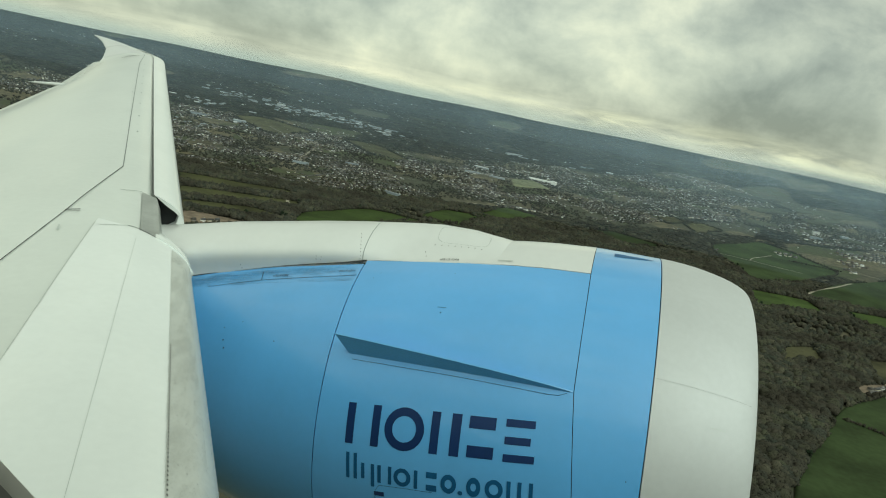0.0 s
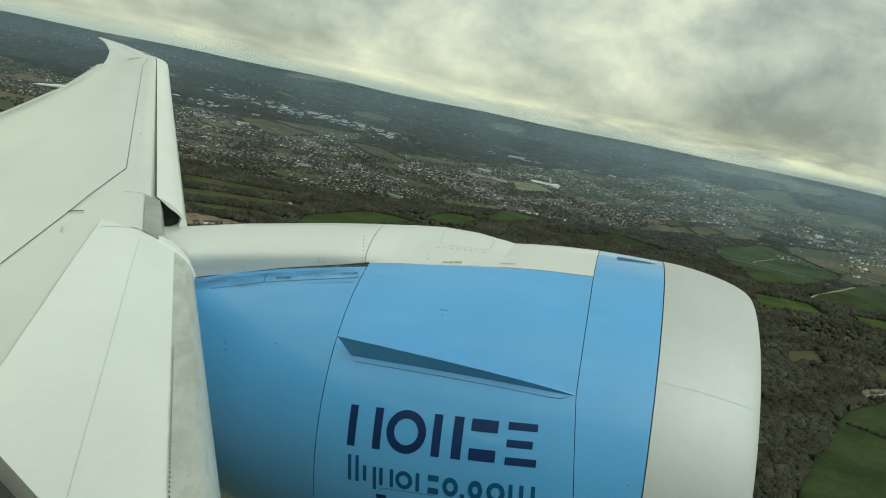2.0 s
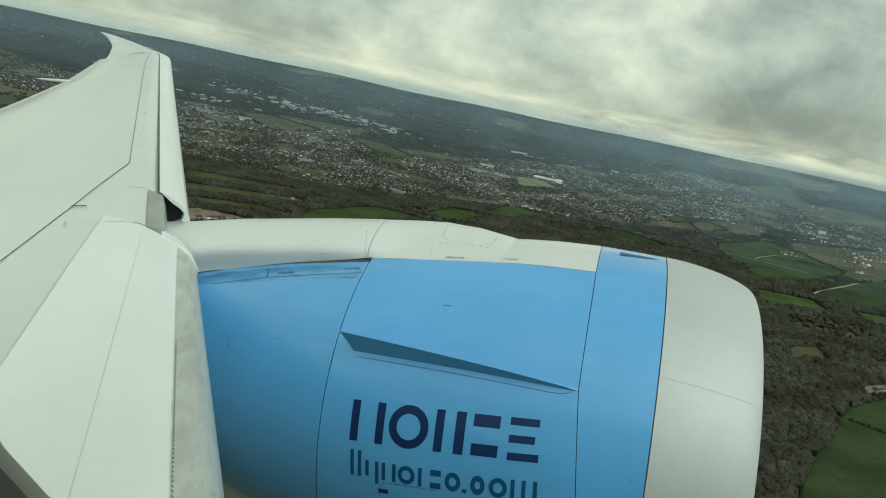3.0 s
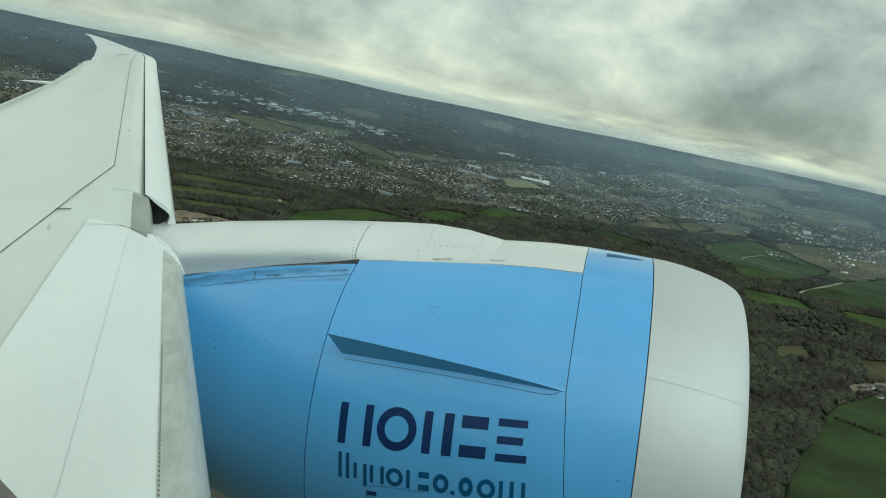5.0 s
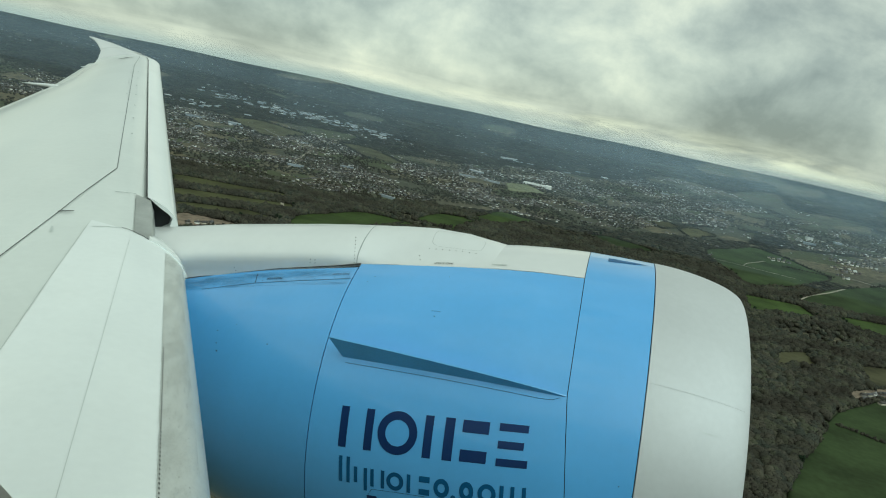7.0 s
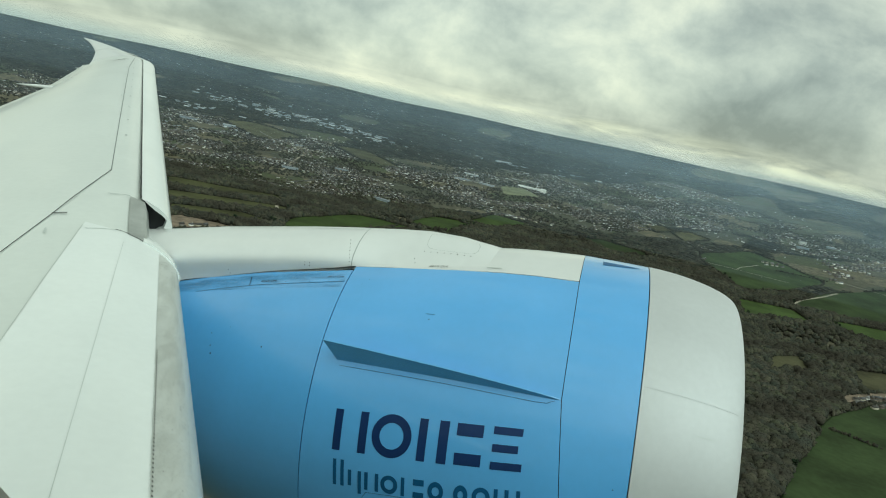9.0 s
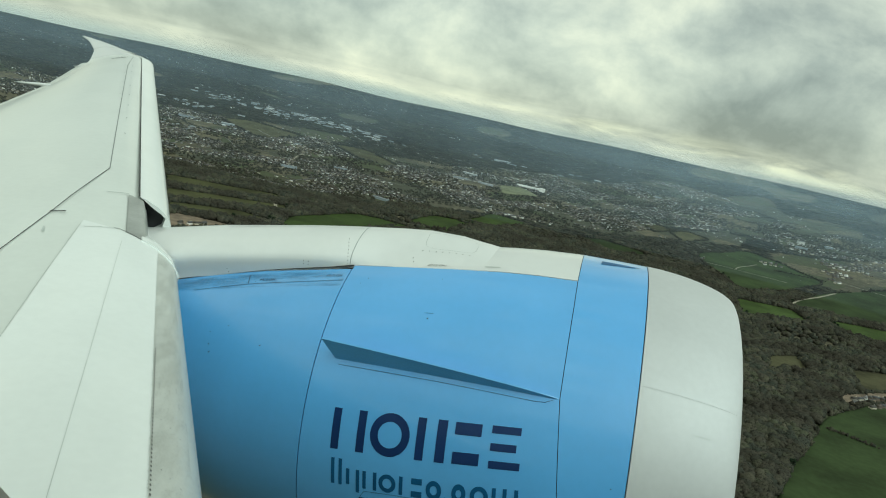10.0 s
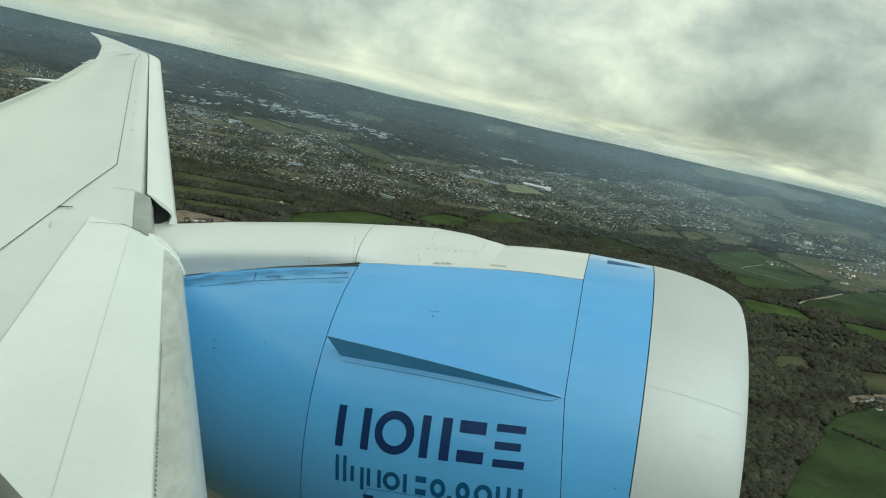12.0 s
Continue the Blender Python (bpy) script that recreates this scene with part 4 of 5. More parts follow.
# translucent sheets that stand in for haze in the air over the far land
def build_haze_sheet(d, a0, a1, low, peak, high, fade_in, start=0.5):
    m = bpy.data.materials.new("thin_haze_sheet")
    m.use_nodes = True
    nt = m.node_tree
    nt.nodes.clear()
    N, L = nt.nodes.new, nt.links.new
    out, mix, clear = N("ShaderNodeOutputMaterial"), N("ShaderNodeMixShader"), N("ShaderNodeBsdfTransparent")
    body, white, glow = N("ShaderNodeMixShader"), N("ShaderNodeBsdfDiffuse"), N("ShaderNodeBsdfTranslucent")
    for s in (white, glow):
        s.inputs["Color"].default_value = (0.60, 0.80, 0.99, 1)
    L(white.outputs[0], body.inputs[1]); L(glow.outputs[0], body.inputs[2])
    tc, sep = N("ShaderNodeTexCoord"), N("ShaderNodeSeparateXYZ")
    L(tc.outputs["Object"], sep.inputs[0])
    def ramp(src, x0, x1, y0, y1):
        r = N("ShaderNodeMapRange"); r.interpolation_type = "SMOOTHSTEP"
        for k, v in zip(("From Min", "From Max", "To Min", "To Max"), (x0, x1, y0, y1)):
            r.inputs[k].default_value = v
        L(src, r.inputs["Value"])
        return r.outputs[0]
    noise_t = N("ShaderNodeTexNoise"); noise_t.inputs["Scale"].default_value = 0.0022; noise_t.inputs["Detail"].default_value = 5
    L(tc.outputs["Object"], noise_t.inputs["Vector"])
    def times(a, c):
        t = N("ShaderNodeMath"); t.operation = "MULTIPLY"
        L(a, t.inputs[0]); L(c, t.inputs[1])
        return t.outputs[0]
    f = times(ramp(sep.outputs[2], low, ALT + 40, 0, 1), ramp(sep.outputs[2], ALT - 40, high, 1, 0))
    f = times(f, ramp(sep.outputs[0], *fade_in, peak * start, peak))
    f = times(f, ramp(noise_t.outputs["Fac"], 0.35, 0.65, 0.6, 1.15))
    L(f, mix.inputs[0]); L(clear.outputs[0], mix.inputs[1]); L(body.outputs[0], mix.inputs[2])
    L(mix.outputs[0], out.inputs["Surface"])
    bm = bmesh.new()
    rows = []
    for i in range(61):
        a = radians(a0 + (a1 - a0) * i / 60)
        r = d + 60 * math.sin(5 * a)
        rows.append([(r * math.sin(a), r * math.cos(a), low - 20 + (high + 30 - low) * j / 6) for j in range(7)])
    grid_into(bm, rows)
    finish("backdrop", bm, m, None, "translucent pale sheet standing in for distance haze", kind="structure")


build_haze_sheet(4300, -62, 40, 60, 0.22, ALT + 110, (-1500, 900))
build_haze_sheet(3650, -62, 40, -40, 0.22, ALT + 80, (-1300, 1000))
build_haze_sheet(3000, -62, 40, -140, 0.20, ALT + 70, (-1200, 1000))
build_haze_sheet(2400, -62, 40, -180, 0.18, ALT + 60, (-900, 900))
build_haze_sheet(2700, -8, 40, -20, 0.22, ALT + 60, (-100, 1300), 0.0)

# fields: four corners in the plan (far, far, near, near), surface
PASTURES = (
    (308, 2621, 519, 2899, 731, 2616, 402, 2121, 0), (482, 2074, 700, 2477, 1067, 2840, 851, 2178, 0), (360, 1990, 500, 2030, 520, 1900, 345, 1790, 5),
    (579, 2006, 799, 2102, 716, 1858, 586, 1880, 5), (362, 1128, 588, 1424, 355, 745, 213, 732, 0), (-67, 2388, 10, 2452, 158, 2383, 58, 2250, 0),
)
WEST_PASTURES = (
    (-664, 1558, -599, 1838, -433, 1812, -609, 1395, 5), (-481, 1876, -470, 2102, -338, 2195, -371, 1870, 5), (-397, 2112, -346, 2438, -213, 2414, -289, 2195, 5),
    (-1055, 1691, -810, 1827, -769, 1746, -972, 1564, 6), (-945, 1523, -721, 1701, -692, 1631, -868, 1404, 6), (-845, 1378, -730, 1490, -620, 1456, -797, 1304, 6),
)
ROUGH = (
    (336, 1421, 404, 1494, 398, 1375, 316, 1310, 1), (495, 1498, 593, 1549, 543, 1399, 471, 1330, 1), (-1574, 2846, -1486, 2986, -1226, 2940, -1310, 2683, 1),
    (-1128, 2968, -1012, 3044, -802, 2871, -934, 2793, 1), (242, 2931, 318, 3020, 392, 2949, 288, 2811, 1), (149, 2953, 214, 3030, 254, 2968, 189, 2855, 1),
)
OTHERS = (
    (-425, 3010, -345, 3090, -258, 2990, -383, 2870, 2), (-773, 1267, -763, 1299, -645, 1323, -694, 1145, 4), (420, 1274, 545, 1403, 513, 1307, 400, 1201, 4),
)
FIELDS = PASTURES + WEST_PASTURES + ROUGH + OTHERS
rng = np.random.default_rng(7)


def oblong(cx, cy, l, w, a, surface):
    c, s = math.cos(radians(a)), math.sin(radians(a))
    q = [v for u, k in ((-1, 1), (1, 1), (1, -1), (-1, -1)) for v in (cx + u * l / 2 * c - k * w / 2 * s, cy + u * l / 2 * s + k * w / 2 * c)]
    return (*q, surface)


# open pale farmland and clearings on the far slopes
FAR = np.random.default_rng(31)
FIELDS = FIELDS + tuple(oblong(float(FAR.uniform(-1900, 1500)), float(FAR.uniform(3650, 4500)), float(FAR.uniform(100, 320)), float(FAR.uniform(14, 36)), float(FAR.uniform(-25, 25)), 3)
                        for _ in range(34)) + tuple(oblong(float(FAR.uniform(500, 1450)), float(FAR.uniform(3250, 3900)), float(FAR.uniform(90, 220)), float(FAR.uniform(30, 80)), float(FAR.uniform(-20, 40)), 3) for _ in range(20))


def in_field(x, y, f, margin=4.0):
    p = [(f[2 * k], f[2 * k + 1]) for k in range(4)]
    area = sum(p[k - 1][0] * p[k][1] - p[k][0] * p[k - 1][1] for k in range(4))
    ok = np.ones(np.shape(x), bool)
    for k in range(4):
        (ax, ay), (bx, by) = p[k - 1], p[k]
        side = ((bx - ax) * (y - ay) - (by - ay) * (x - ax)) / math.hypot(bx - ax, by - ay)
        ok &= side * (1 if area > 0 else -1) > -margin
    return ok


def field_point(f, t, q, lift):
    """t runs round the field, q from its middle to its edge; corners are rounded and edges bend a little."""
    ct, st = math.cos(t), math.sin(t)
    k = q / (abs(ct) ** 7 + abs(st) ** 7) ** (1 / 7) * (1 + 0.025 * math.sin(3 * t + f[0]) + 0.02 * math.sin(7 * t + f[1]))
    u, v = (1 + ct * k) / 2, (1 + st * k) / 2
    w = ((1 - u) * v, u * v, u * (1 - v), (1 - u) * (1 - v))
    x, y = sum(w[i] * f[2 * i] for i in range(4)), sum(w[i] * f[2 * i + 1] for i in range(4))
    return (x, y, float(ground_z(x, y)) + lift)


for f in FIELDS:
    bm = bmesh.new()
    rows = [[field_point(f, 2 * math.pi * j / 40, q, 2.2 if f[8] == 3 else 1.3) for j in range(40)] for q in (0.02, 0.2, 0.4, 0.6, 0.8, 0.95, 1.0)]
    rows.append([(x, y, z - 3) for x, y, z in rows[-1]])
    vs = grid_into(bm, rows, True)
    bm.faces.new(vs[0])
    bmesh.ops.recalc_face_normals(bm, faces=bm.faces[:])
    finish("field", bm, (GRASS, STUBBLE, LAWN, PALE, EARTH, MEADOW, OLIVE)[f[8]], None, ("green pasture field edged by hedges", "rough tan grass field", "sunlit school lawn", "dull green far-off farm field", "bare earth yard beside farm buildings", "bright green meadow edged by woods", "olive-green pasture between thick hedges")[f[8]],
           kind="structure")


def raw_mesh(name, verts, faces, mat, label, kind="stuff", parent=None, smooth=False, category=""):
    """verts (n, 3), faces (m, 3 or 4): one mesh from arrays."""
    me = bpy.data.meshes.new(name)
    k = faces.shape[1]
    me.vertices.add(len(verts)); me.vertices.foreach_set("co", verts.astype(np.float32).ravel())
    me.loops.add(faces.size); me.loops.foreach_set("vertex_index", faces.astype(np.int32).ravel())
    me.polygons.add(len(faces)); me.polygons.foreach_set("loop_start", np.arange(0, faces.size, k, dtype=np.int32))
    me.update(calc_edges=True)
    me.validate()
    me.materials.append(mat)
    if smooth:
        me.shade_smooth()
    ob = new(name, me)
    ob.parent = parent
    return tagged(ob, label, category, "", kind)


def ico(sub):
    bm = bmesh.new()
    bmesh.ops.create_icosphere(bm, subdivisions=sub, radius=1.0)
    v = np.array([tuple(q.co) for q in bm.verts])
    f = np.array([[q.index for q in p.verts] for p in bm.faces])
    bm.free()
    return v, f


ICO1, ICO2 = ico(1), ico(2)


def clumps(xy, rad, high, base, seed, rough=0.22):
    """Uneven crowns at the places xy, with radius and height each."""
    r = np.random.default_rng(seed)
    v, f = base
    n = len(xy)
    jig = 1 + r.normal(0, rough, (n, len(v), 1)) * np.ones((1, 1, 3))
    spin = r.uniform(0, 2 * np.pi, n)
    c, s = np.cos(spin)[:, None], np.sin(spin)[:, None]
    p = v[None] * jig * r.uniform(0.75, 1.3, (n, 1, 3))
    px = (p[..., 0] * c - p[..., 1] * s) * rad[:, None] + xy[:, :1]
    py = (p[..., 0] * s + p[..., 1] * c) * rad[:, None] + xy[:, 1:2]
    pz = p[..., 2] * high[:, None] * 0.55 + ground_z(xy[:, 0], xy[:, 1])[:, None] + high[:, None] * 0.5
    vv = np.stack([px, py, pz], -1).reshape(-1, 3)
    ff = (f[None] + (np.arange(n) * len(v))[:, None, None]).reshape(-1, 3)
    return vv, ff


def sector(n, d0, d1, a0=-47, a1=24):
    d = np.sqrt(rng.uniform(d0 * d0, d1 * d1, n))
    a = np.radians(rng.uniform(a0, a1, n))
    return np.stack([d * np.sin(a), d * np.cos(a)], 1)


def clear_of_fields(xy, margin=4.0):
    ok = np.ones(len(xy), bool)
    for f in FIELDS:
        ok &= ~in_field(xy[:, 0], xy[:, 1], f, margin)
    return ok


def patchy(xy, size=210.0, seed=0.0):
    x, y = xy[:, 0] / size, xy[:, 1] / size
    return (np.sin(x * 1.3 + 2.1 * np.sin(y * 0.7 + seed)) + np.sin(y * 1.7 + 1.6 * np.sin(x * 0.9 + 1 + seed)) + 0.6 * np.sin(2.9 * x - 2.3 * y + seed)) / 2.6


# near edge of the town, as a line across the valley
TOWN_X = (-2200, -1171, -990, -814, -641, -498, -312, -129, 51, 258, 548, 749, 1016, 1400)
TOWN_Y = (1500, 1895, 1913, 1971, 2049, 2281, 2457, 2492, 2631, 3062, 3212, 3053, 3172, 3300)


def town_depth(xy):
    return xy[:, 1] - np.interp(xy[:, 0], TOWN_X, TOWN_Y)


def in_town(xy):
    q = town_depth(xy)
    return (q > 0) & (q < np.interp(xy[:, 0], (200, 900), (1150, 500))) & (xy[:, 0] < 1300)


# woods
def build_woods():
    xy = sector(84000, 700, 2300)
    p = patchy(xy, 170)
    deep = (xy[:, 0] > 150) & (xy[:, 0] < 470) & (xy[:, 1] < 1420)   # one close wood
    keep = clear_of_fields(xy) & ~in_town(xy) & ((p > -0.55) | deep | (rng.uniform(0, 1, len(xy)) < 0.10))
    xy = xy[keep]
    d = np.hypot(xy[:, 0], xy[:, 1])
    for sel, base, seed in (((d < 1500) & (xy[:, 0] > 60), ICO2, 3), ((d >= 1500) | (xy[:, 0] <= 60), ICO1, 4)):
        q = xy[sel]
        r = np.random.default_rng(seed)
        rad = r.uniform(4.5, 9.0, len(q))
        swell = 1.0 + 0.35 * patchy(q, 22, 1.0)        # stands of different age
        raw_mesh("woodland", *clumps(q, rad, r.uniform(6.5, 12.0, len(q)) * swell, base, seed, 0.10), WOOD, "bare brown winter woodland", category="woodland", smooth=True)
    xy = sector(52000, 1900, 3900)
    keep = in_town(xy) & clear_of_fields(xy) & (patchy(xy, 75) > -0.35)
    xy = xy[keep]
    r = np.random.default_rng(5)
    raw_mesh("garden_trees", *clumps(xy, r.uniform(2.2, 4.8, len(xy)), r.uniform(2.5, 5.5, len(xy)), ICO1, 6, 0.15), WOOD, "bare trees among the town houses", category="trees", smooth=True)
    xy = sector(80000, 2200, 4890)
    d = np.hypot(xy[:, 0], xy[:, 1])
    sparse = np.where(d > 3500, -0.75, -0.3) + np.clip((xy[:, 0] - 200) / 500, 0, 1) * np.clip((d - 2700) / 300, 0, 1) * 0.65
    keep = clear_of_fields(xy) & ~in_town(xy) & (patchy(xy, 260, 2.0) > sparse)
    xy, d = xy[keep], d[keep]
    r = np.random.default_rng(9)
    far = d + r.normal(0, 200, len(d)) > 3150 - np.clip(-xy[:, 0], 0, 1000) * 0.25
    high = r.uniform(3.0, 5.5, len(xy)) * np.interp(d, (2200, 3000, 4900), (1.2, 0.50, 0.18))
    rad = r.uniform(8, 19, len(xy)) * np.where(far, 1.25, 0.7)
    raw_mesh("distant_woodland", *clumps(xy[far], rad[far], high[far], ICO1, 11, 0.15), WOOD, "bare brown distant woodland", category="woodland", smooth=True)
    raw_mesh("woodland", *clumps(xy[~far], rad[~far], high[~far], ICO1, 12, 0.15), WOOD, "bare brown winter woodland", category="woodland", smooth=True)


build_woods()


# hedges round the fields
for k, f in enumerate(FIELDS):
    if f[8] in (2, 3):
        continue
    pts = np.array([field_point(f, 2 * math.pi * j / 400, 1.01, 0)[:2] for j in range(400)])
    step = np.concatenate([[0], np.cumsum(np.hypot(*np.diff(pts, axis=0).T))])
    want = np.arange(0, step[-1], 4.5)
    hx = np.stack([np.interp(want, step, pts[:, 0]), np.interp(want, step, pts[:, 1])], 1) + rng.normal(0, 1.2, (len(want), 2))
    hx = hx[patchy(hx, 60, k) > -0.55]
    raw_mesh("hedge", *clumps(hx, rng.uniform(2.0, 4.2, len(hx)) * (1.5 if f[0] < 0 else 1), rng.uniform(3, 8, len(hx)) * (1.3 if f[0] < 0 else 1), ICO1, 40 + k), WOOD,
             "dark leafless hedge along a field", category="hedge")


# hedges that divide the large fields
for k, (x0, y0, x1, y1) in enumerate(((569, 2640, 727, 2640), (350, 1063, 403, 1034), (340, 2040, 493, 2074), (493, 2074, 562, 2077), (562, 2077, 778, 2120), (-540, 1500, -480, 1800))):
    n = int(math.hypot(x1 - x0, y1 - y0) / 3.2)
    q = np.linspace(0, 1, n)[:, None] * np.array([[x1 - x0, y1 - y0]]) + np.array([[x0, y0]]) + rng.normal(0, 1.0, (n, 2))
    raw_mesh("hedge", *clumps(q, rng.uniform(1.6, 3.2, n), rng.uniform(2.5, 5.0, n) + 1.0, ICO1, 90 + k), WOOD, "dark leafless hedge across a field", category="hedge")


# houses
def house_arrays(xy, ang, ln, wd, hh, rise):
    """Walls and gabled roofs of many houses."""
    n = len(xy)
    c, s = np.cos(ang), np.sin(ang)
    z0 = ground_z(xy[:, 0], xy[:, 1]) - 1.0

    def place(u, v, w):
        return np.stack([xy[:, 0] + u * c - v * s, xy[:, 1] + u * s + v * c, z0 + w], -1)
    l, w = ln / 2, wd / 2
    top = hh + 1.0
    wall = np.stack([place(sx * l, sy * w, z * top) for z in (0, 1) for sx, sy in ((-1, -1), (1, -1), (1, 1), (-1, 1))]
                    + [place(-l, 0 * w, top + rise), place(l, 0 * w, top + rise)], 1)
    wf = np.array([(0, 1, 5), (0, 5, 4), (1, 2, 6), (1, 6, 5), (2, 3, 7), (2, 7, 6), (3, 0, 4), (3, 4, 7), (5, 6, 9), (7, 4, 8)])
    e = 0.5
    roof = np.stack([place(sx * (l + e), sy * (w + e), top - 0.2 + 0 * l) for sx, sy in ((-1, -1), (1, -1), (1, 1), (-1, 1))]
                    + [place(-l - e, 0 * w, top + rise + 0.25), place(l + e, 0 * w, top + rise + 0.25)], 1)
    rf = np.array([(0, 1, 5), (0, 5, 4), (2, 3, 4), (2, 4, 5), (1, 2, 5), (3, 0, 4), (0, 2, 1), (0, 3, 2)])
    pack = lambda v, f: (v.reshape(-1, 3), (f[None] + (np.arange(n) * v.shape[1])[:, None, None]).reshape(-1, 3))
    return pack(wall, wf), pack(roof, rf)


def street_spots(cx, cy, ang, rows, cols, gap=13.0, row=33.0):
    i, j = np.meshgrid(np.arange(cols), np.arange(rows))
    u, v = (i.ravel() - cols / 2) * gap, (j.ravel() - rows / 2) * row
    u = u + rng.normal(0, 1.5, u.shape)
    v = v + 6 * np.sin(u / 60 + cx) + rng.normal(0, 1.5, v.shape)
    c, s = math.cos(ang), math.sin(ang)
    return np.stack([cx + u * c - v * s, cy + u * s + v * c], 1)


def build_town():
    spots, angles, fronts = [], [], []
    for _ in range(1500):
        q = sector(1, 1950, 4300, -42, 22)
        if not in_town(q)[0]:
            continue
        a = float(rng.normal(0.25, 0.55))
        gap = float(rng.choice([8, 11, 15]))
        p = street_spots(q[0, 0], q[0, 1], a, int(rng.integers(2, 6)), int(rng.integers(6, 16)), gap, float(rng.uniform(24, 40)))
        p = p[in_town(p) & clear_of_fields(p) & (patchy(p, 120, 4.0) > -0.20) & (rng.uniform(0, 1, len(p)) < 0.75)]
        spots.append(p); fronts.append(gap * rng.uniform(0.42, 0.72, len(p))); angles.append(np.full(len(p), a) + rng.normal(0, 0.04, len(p)) + (rng.uniform(0, 1, len(p)) < 0.10) * math.pi / 2)
    # lone houses and hamlets right across the far land
    q = sector(210, 2700, 4650, -46, 23)
    q = np.concatenate([q + rng.normal(0, 1, q.shape) * (60, 7) for _ in range(9)])
    q = q[clear_of_fields(q) & (q[:, 1] > 2600)]
    spots.append(q); fronts.append(rng.uniform(4, 8, len(q))); angles.append(rng.uniform(0, math.pi, len(q)))
    xy, ang, front = np.concatenate(spots), np.concatenate(angles), np.concatenate(fronts)
    d = np.where(in_town(xy), town_depth(xy), 5000)
    order = np.argsort(d)
    xy, ang, front = xy[order], ang[order], front[order]
    n = len(xy)
    far = slice(220, n)
    w, r = house_arrays(xy[far], ang[far], front[far], rng.uniform(3.8, 5.4, n - 220), rng.uniform(1.6, 2.8, n - 220), rng.uniform(0.9, 1.6, n - 220))
    town = raw_mesh("town_houses", *w, WALLS, "pale rendered and brick houses of a distant town", category="houses")
    raw_mesh("roofs", *r, ROOFS, "brown and grey tiled roofs", parent=town)
    return [(x, y, a) for (x, y), a in zip(xy[:220], ang[:220])]


def house_kit(kind):
    """One gabled house with walls, roof and chimney, standing at the origin."""
    ln, wd, hh, rise = ((9, 6.5, 4.2, 2.2), (12, 6.5, 4.0, 2.2), (8, 6, 4.4, 2.6))[kind]
    z = np.zeros((1, 2))
    g0 = float(ground_z(0, 0))
    (wv, wf), (rv, rf) = house_arrays(z, np.zeros(1), np.array([ln]), np.array([wd]), np.array([hh]), np.array([rise]))
    wv, rv = wv - (0, 0, g0), rv - (0, 0, g0)
    h = new("house")
    tagged(h, ("small rendered house with a tiled gable roof", "long rendered house with a tiled gable roof", "narrow brick house with a steep tiled roof")[kind], "house",
           "houses of the town")
    raw_mesh("wall", wv, wf, HWALL, "", "", h)
    raw_mesh("roof", rv, rf, HROOF, "", "", h)
    bm = bmesh.new()
    bmesh.ops.create_cube(bm, size=1.0, matrix=Matrix.Translation((ln * 0.3, 0.6, hh + rise + 0.4)) @ Matrix.Diagonal((0.9, 0.7, 2.2, 1)))
    part("chimney", bm, HWALL, h, smooth=False)
    return h


kits = [house_kit(k) for k in range(3)]
places = build_town()
for cx, cy, a, rows, cols in ((465, 1290, 0.75, 2, 5), (515, 1335, 0.8, 2, 4), (860, 2960, 0.2, 3, 9), (990, 3060, 0.3, 3, 9), (800, 2800, 0.4, 3, 5), (575, 2745, 0.3, 2, 4), (760, 2690, 0.4, 2, 2), (322, 2540, 1.2, 1, 3), (-690, 1240, 1.1, 2, 4)):
    for x, y in street_spots(cx, cy, a, rows, cols, 17, 30):
        places.append((float(x), float(y), a + float(rng.normal(0, 0.25))))
for i, (x, y, a) in enumerate(places):
    z = float(ground_z(x, y)) + 0.2
    if i < 3:
        kits[i].matrix_world = pose(x, y, z, 0, 0, math.degrees(a))
    else:
        copy_thing(kits[i % 3], pose(x, y, z, 0, 0, math.degrees(a)))


# works and warehouses: x, y, length, width, height, direction
SHEDS = [(-568, 2950, 60, 14, 5, 15), (-470, 2960, 60, 12, 5, 0), (-520, 3625, 85, 18, 6, 40), (768, 3260, 26, 16, 12, 10), (748, 3150, 45, 12, 8, 0), (-640, 2170, 50, 13, 6, -15), (880, 3290, 30, 15, 9, 20), (-560, 3080, 60, 14, 7, -12),
         (-900, 2500, 45, 12, 6, 20), (-1000, 2300, 50, 13, 6, 35), (-1480, 2760, 48, 18, 7, 35), (-1620, 2690, 60, 20, 7, 30)]
# loose estates of works: centre, spread, count, direction
for cx, cy, sx, sy, count, turn in ((-1740, 2960, 70, 60, 10, 20), (-1830, 3320, 70, 50, 9, 16), (-1590, 3290, 90, 50, 14, 16), (-1400, 3430, 90, 70, 13, 12), (-1230, 3420, 70, 30, 8, 10), (-1550, 2480, 90, 70, 5, 25),
                                    (-1040, 3370, 60, 20, 4, -20), (-430, 3620, 130, 40, 5, 0), (-120, 3680, 120, 30, 3, -5), (330, 3600, 160, 40, 2, 0), (-1450, 2720, 120, 60, 5, 32)):
    for _ in range(int(count * 1.9)):
        SHEDS.append((cx + rng.normal(0, sx), cy + rng.normal(0, sy * 0.7), rng.uniform(9, 34), rng.uniform(8, 20), rng.uniform(1.5, 4.5), turn + rng.normal(0, 6) + 90 * (rng.uniform() < 0.4)))


# long halls in close rows on the edge of the town
for k in range(36):
    q = (k // 4 + float(rng.uniform(0, 0.8))) / 9
    SHEDS.append((-1840 + 810 * q, 3225 + 140 * q + 70 * math.sin(math.pi * q) + 40 * (k % 4 - 1) + float(rng.normal(0, 7)), float(rng.uniform(22, 58)), float(rng.uniform(8, 15)),
                  float(rng.uniform(2, 6)), 22 + float(rng.normal(0, 7))))


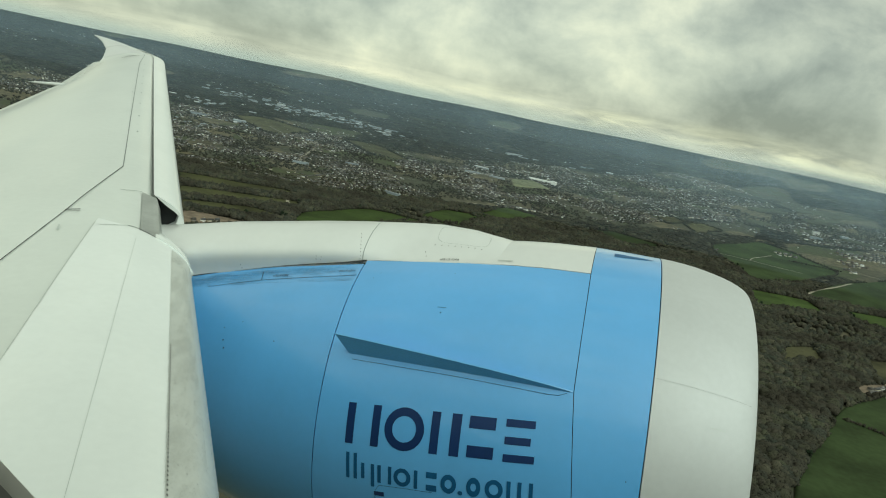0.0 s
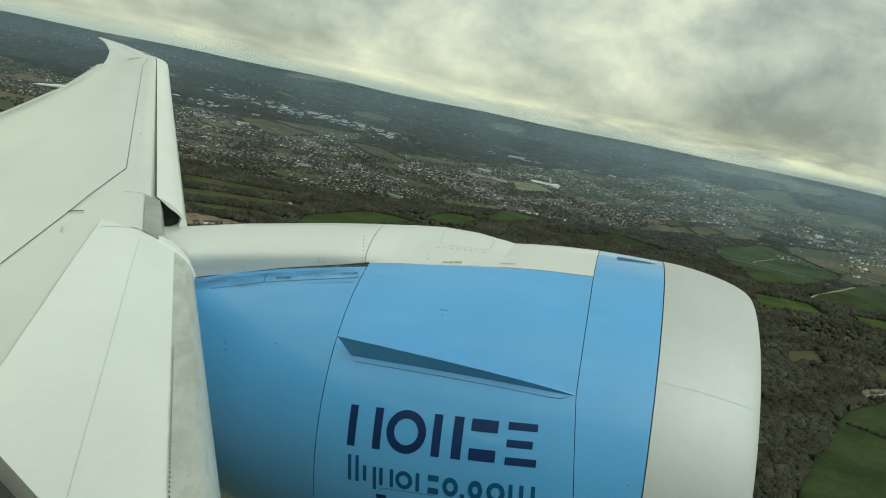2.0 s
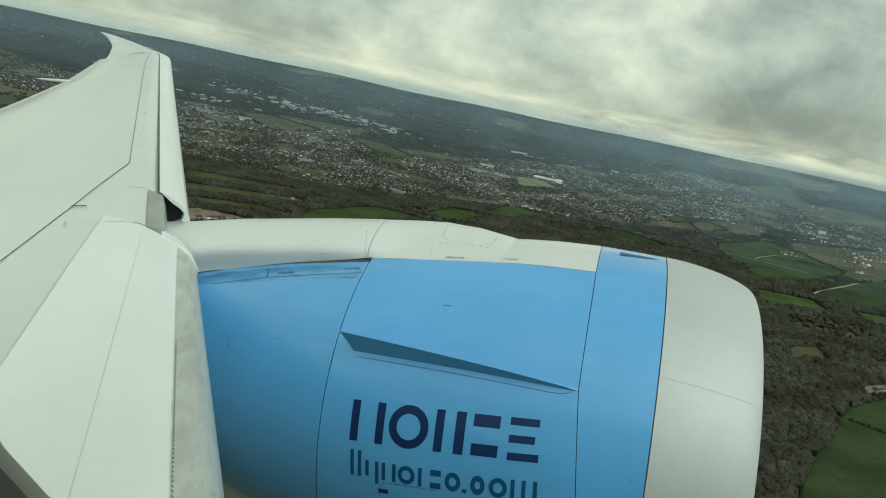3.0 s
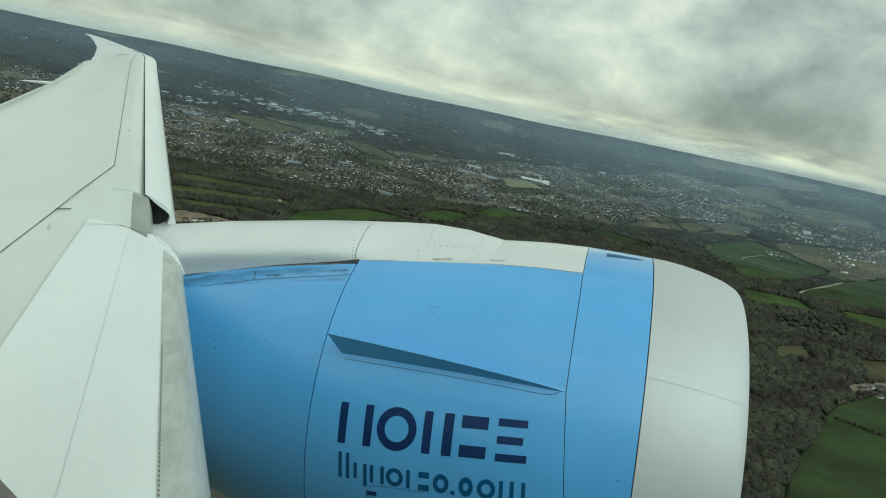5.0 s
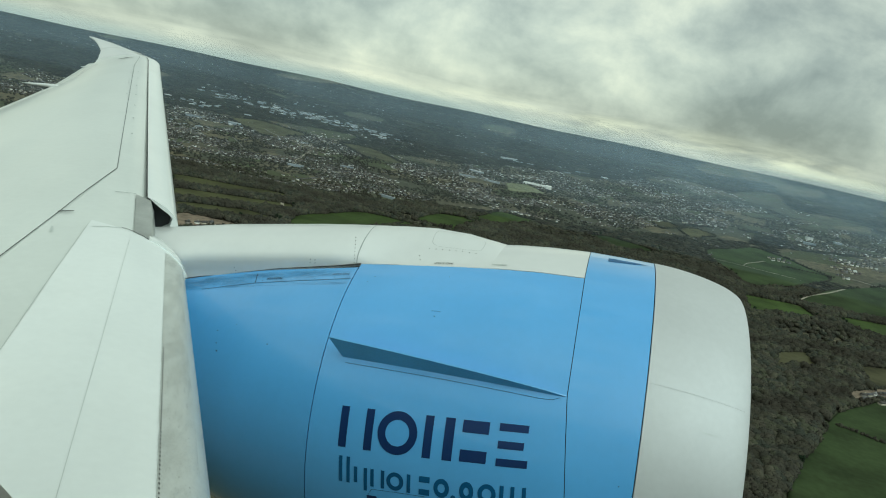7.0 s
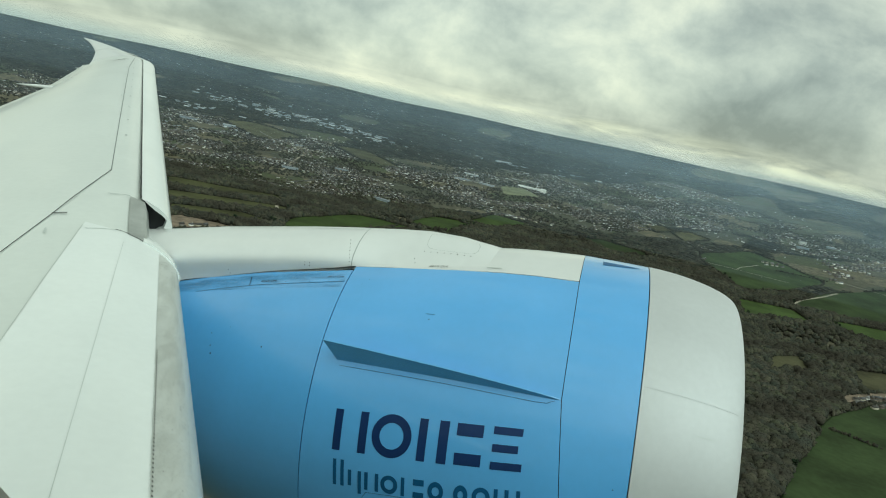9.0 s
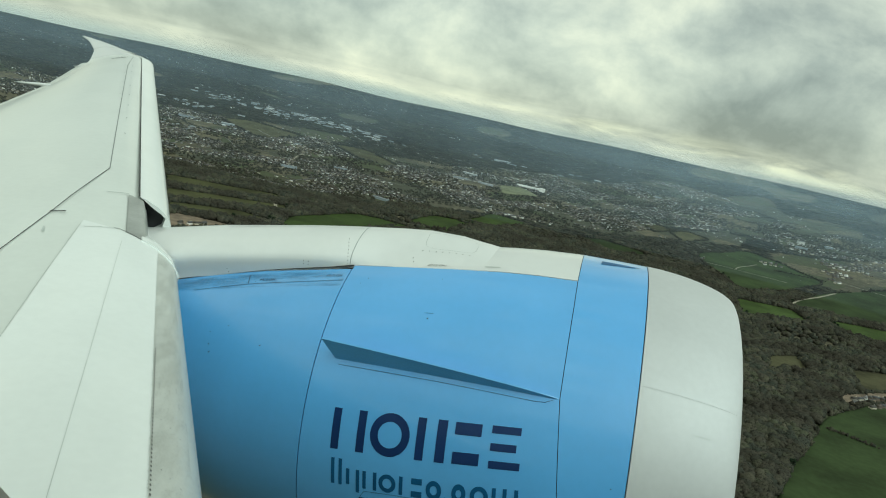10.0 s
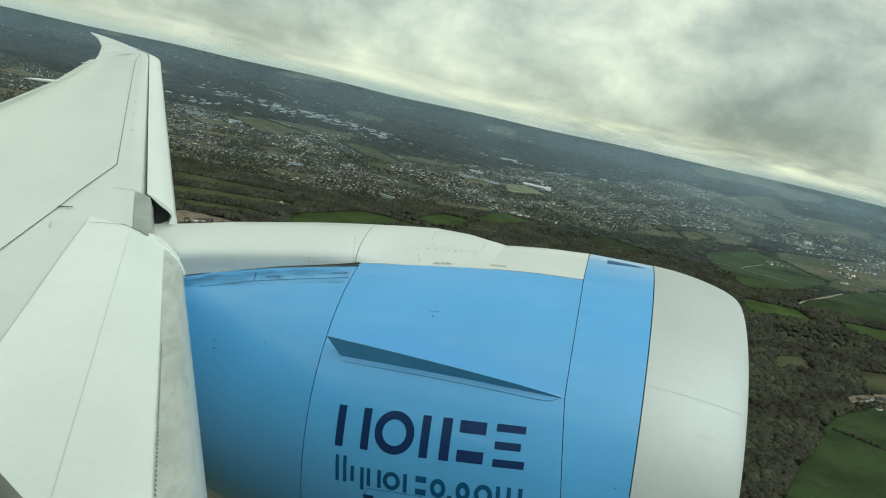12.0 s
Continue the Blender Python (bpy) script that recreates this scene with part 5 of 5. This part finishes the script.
def build_shed(x, y, l, w, h, a, clad=SHED, top=SHEDROOF, label="long white-clad building with a low pale roof"):
    sh = new("warehouse")
    bm = bmesh.new()
    bmesh.ops.create_cube(bm, size=1.0, matrix=Matrix.Translation((0, 0, h / 2 - 1)) @ Matrix.Diagonal((l, w, h + 2, 1)))
    part("wall", bm, clad, sh, smooth=False)
    bm = bmesh.new()
    rows = [[(sx * (l / 2 + 0.5), v * (w / 2 + 0.5), h + 0.02 + (1 - abs(v)) * w * 0.10) for v in (-1, 0, 1)] for sx in (-1, 1)]
    rows = [[(p[0], p[1], p[2] - 0.5) for p in reversed(r)] + r for r in rows]
    vs = grid_into(bm, rows, True)
    bm.faces.new(list(reversed(vs[0]))); bm.faces.new(vs[1])
    bmesh.ops.recalc_face_normals(bm, faces=bm.faces[:])
    part("roof", bm, top, sh, smooth=False)
    sh.matrix_world = pose(x, y, float(ground_z(x, y)), 0, 0, a)
    tagged(sh, label, "building", "large buildings of the town")


for row in SHEDS:
    build_shed(*row)
for row in ((-318, 3122, 100, 16, 7, 5), (-262, 3098, 22, 24, 15, 5)):
    build_shed(*row, SCHOOL, SCHOOL, "white school building beside its sunlit lawn")


# roads and tracks: from, to, bow, width, surface
WAYS = (
    (-1300, 2500, -1150, 3050, 30, 9, 0), (-620, 1440, -755, 1700, 6, 8, 1), (-1500, 2300, -300, 2650, 60, 9, 0),
(318, 2485, 576, 2466, 8, 5, 1), (430, 2500, 520, 2665, 8, 4, 1), (525, 2125, 725, 2480, 14, 7, 1), (470, 2085, 635, 2410, 34, 4, 1), (430, 1240, 600, 1400, 10, 6, 0), (761, 2671, 900, 2610, 6, 7, 1),
    (-900, 2100, -500, 3300, 40, 8, 0), (-1180, 2790, -1010, 2240, 30, 7, 1), (-560, 2180, -420, 2370, 8, 7, 1), (-200, 2800, 700, 3350, 50, 8, 0),
)
# streets between the houses
STREETS = np.random.default_rng(77)
for _ in range(60):
    q = np.array([[float(STREETS.uniform(-1700, 1000)), float(STREETS.uniform(1950, 3500))]])
    if in_town(q)[0]:
        a, ln = float(STREETS.normal(0.25, 0.6)), float(STREETS.uniform(90, 260))
        WAYS += ((q[0, 0], q[0, 1], q[0, 0] + ln * math.cos(a), q[0, 1] + ln * math.sin(a), float(STREETS.uniform(-14, 14)), float(STREETS.uniform(4, 6)), 2),)
for x0, y0, x1, y1, bow, wid, kind in WAYS:
    n = 48
    rows = []
    ln = math.hypot(x1 - x0, y1 - y0)
    nx, ny = -(y1 - y0) / ln, (x1 - x0) / ln
    for i in range(n + 1):
        q = i / n
        o = bow * math.sin(math.pi * q) + bow * 0.3 * math.sin(2.4 * math.pi * q)
        x, y = x0 + (x1 - x0) * q + nx * o, y0 + (y1 - y0) * q + ny * o
        z = float(ground_z(x, y)) + 1.8
        rows.append([(x - nx * wid / 2, y - ny * wid / 2, z), (x + nx * wid / 2, y + ny * wid / 2, z)])
    bm = bmesh.new()
    grid_into(bm, rows)
    finish(("road", "track", "road")[kind], bm, (ROAD, TRACK, STREET)[kind], None, ("grey asphalt road", "pale gravel farm track", "pale worn town street")[kind], kind="structure")


# single trees by the fields
def build_tree(seed):
    r = np.random.default_rng(seed)
    t = new("tree")
    h = 11.0
    bm = bmesh.new()
    bmesh.ops.create_cone(bm, cap_ends=True, segments=7, radius1=0.45, radius2=0.16, depth=h * 0.7, matrix=Matrix.Translation((0, 0, h * 0.35)))
    for k in range(6):
        a, zz = k * 1.05 + r.uniform(0, 0.5), h * r.uniform(0.35, 0.6)
        bmesh.ops.create_cone(bm, cap_ends=True, segments=5, radius1=0.14, radius2=0.04, depth=4.2,
                              matrix=Matrix.Translation((1.4 * math.cos(a), 1.4 * math.sin(a), zz + 1.2)) @ pose(0, 0, 0, 0, 48, math.degrees(a)))
    part("trunk", bm, BARK, t)
    n = 46
    a, rr = r.uniform(0, 2 * np.pi, n), 3.6 * np.sqrt(r.uniform(0, 1, n))
    zz = r.uniform(0.42, 1.0, n) * h
    rr *= np.sqrt(np.clip(1.15 - np.abs(zz / h - 0.65) * 1.9, 0.1, 1))
    v, f = ICO1
    s = r.uniform(0.55, 1.25, n)
    p = v[None] * (1 + r.normal(0, 0.25, (n, len(v), 1))) * s[:, None, None] + np.stack([rr * np.cos(a), rr * np.sin(a), zz], 1)[:, None, :]
    ff = (f[None] + (np.arange(n) * len(v))[:, None, None]).reshape(-1, 3)
    raw_mesh("crown", p.reshape(-1, 3), ff, CONIFER if seed % 2 else WOOD, "", "", t)
    tagged(t, "dark evergreen tree standing by a field" if seed % 2 else "bare brown tree standing by a field", "tree", "field trees")
    return t


trees = [build_tree(k) for k in (20, 21, 22, 23)]
spots = []
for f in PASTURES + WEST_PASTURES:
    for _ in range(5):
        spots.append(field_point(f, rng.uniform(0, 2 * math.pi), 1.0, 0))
for i, (x, y, z) in enumerate(spots):
    m = pose(x, y, z, 0, 0, float(rng.uniform(0, 360)))
    if i < 4:
        trees[i].matrix_world = m
    else:
        copy_thing(trees[i % 4], m)
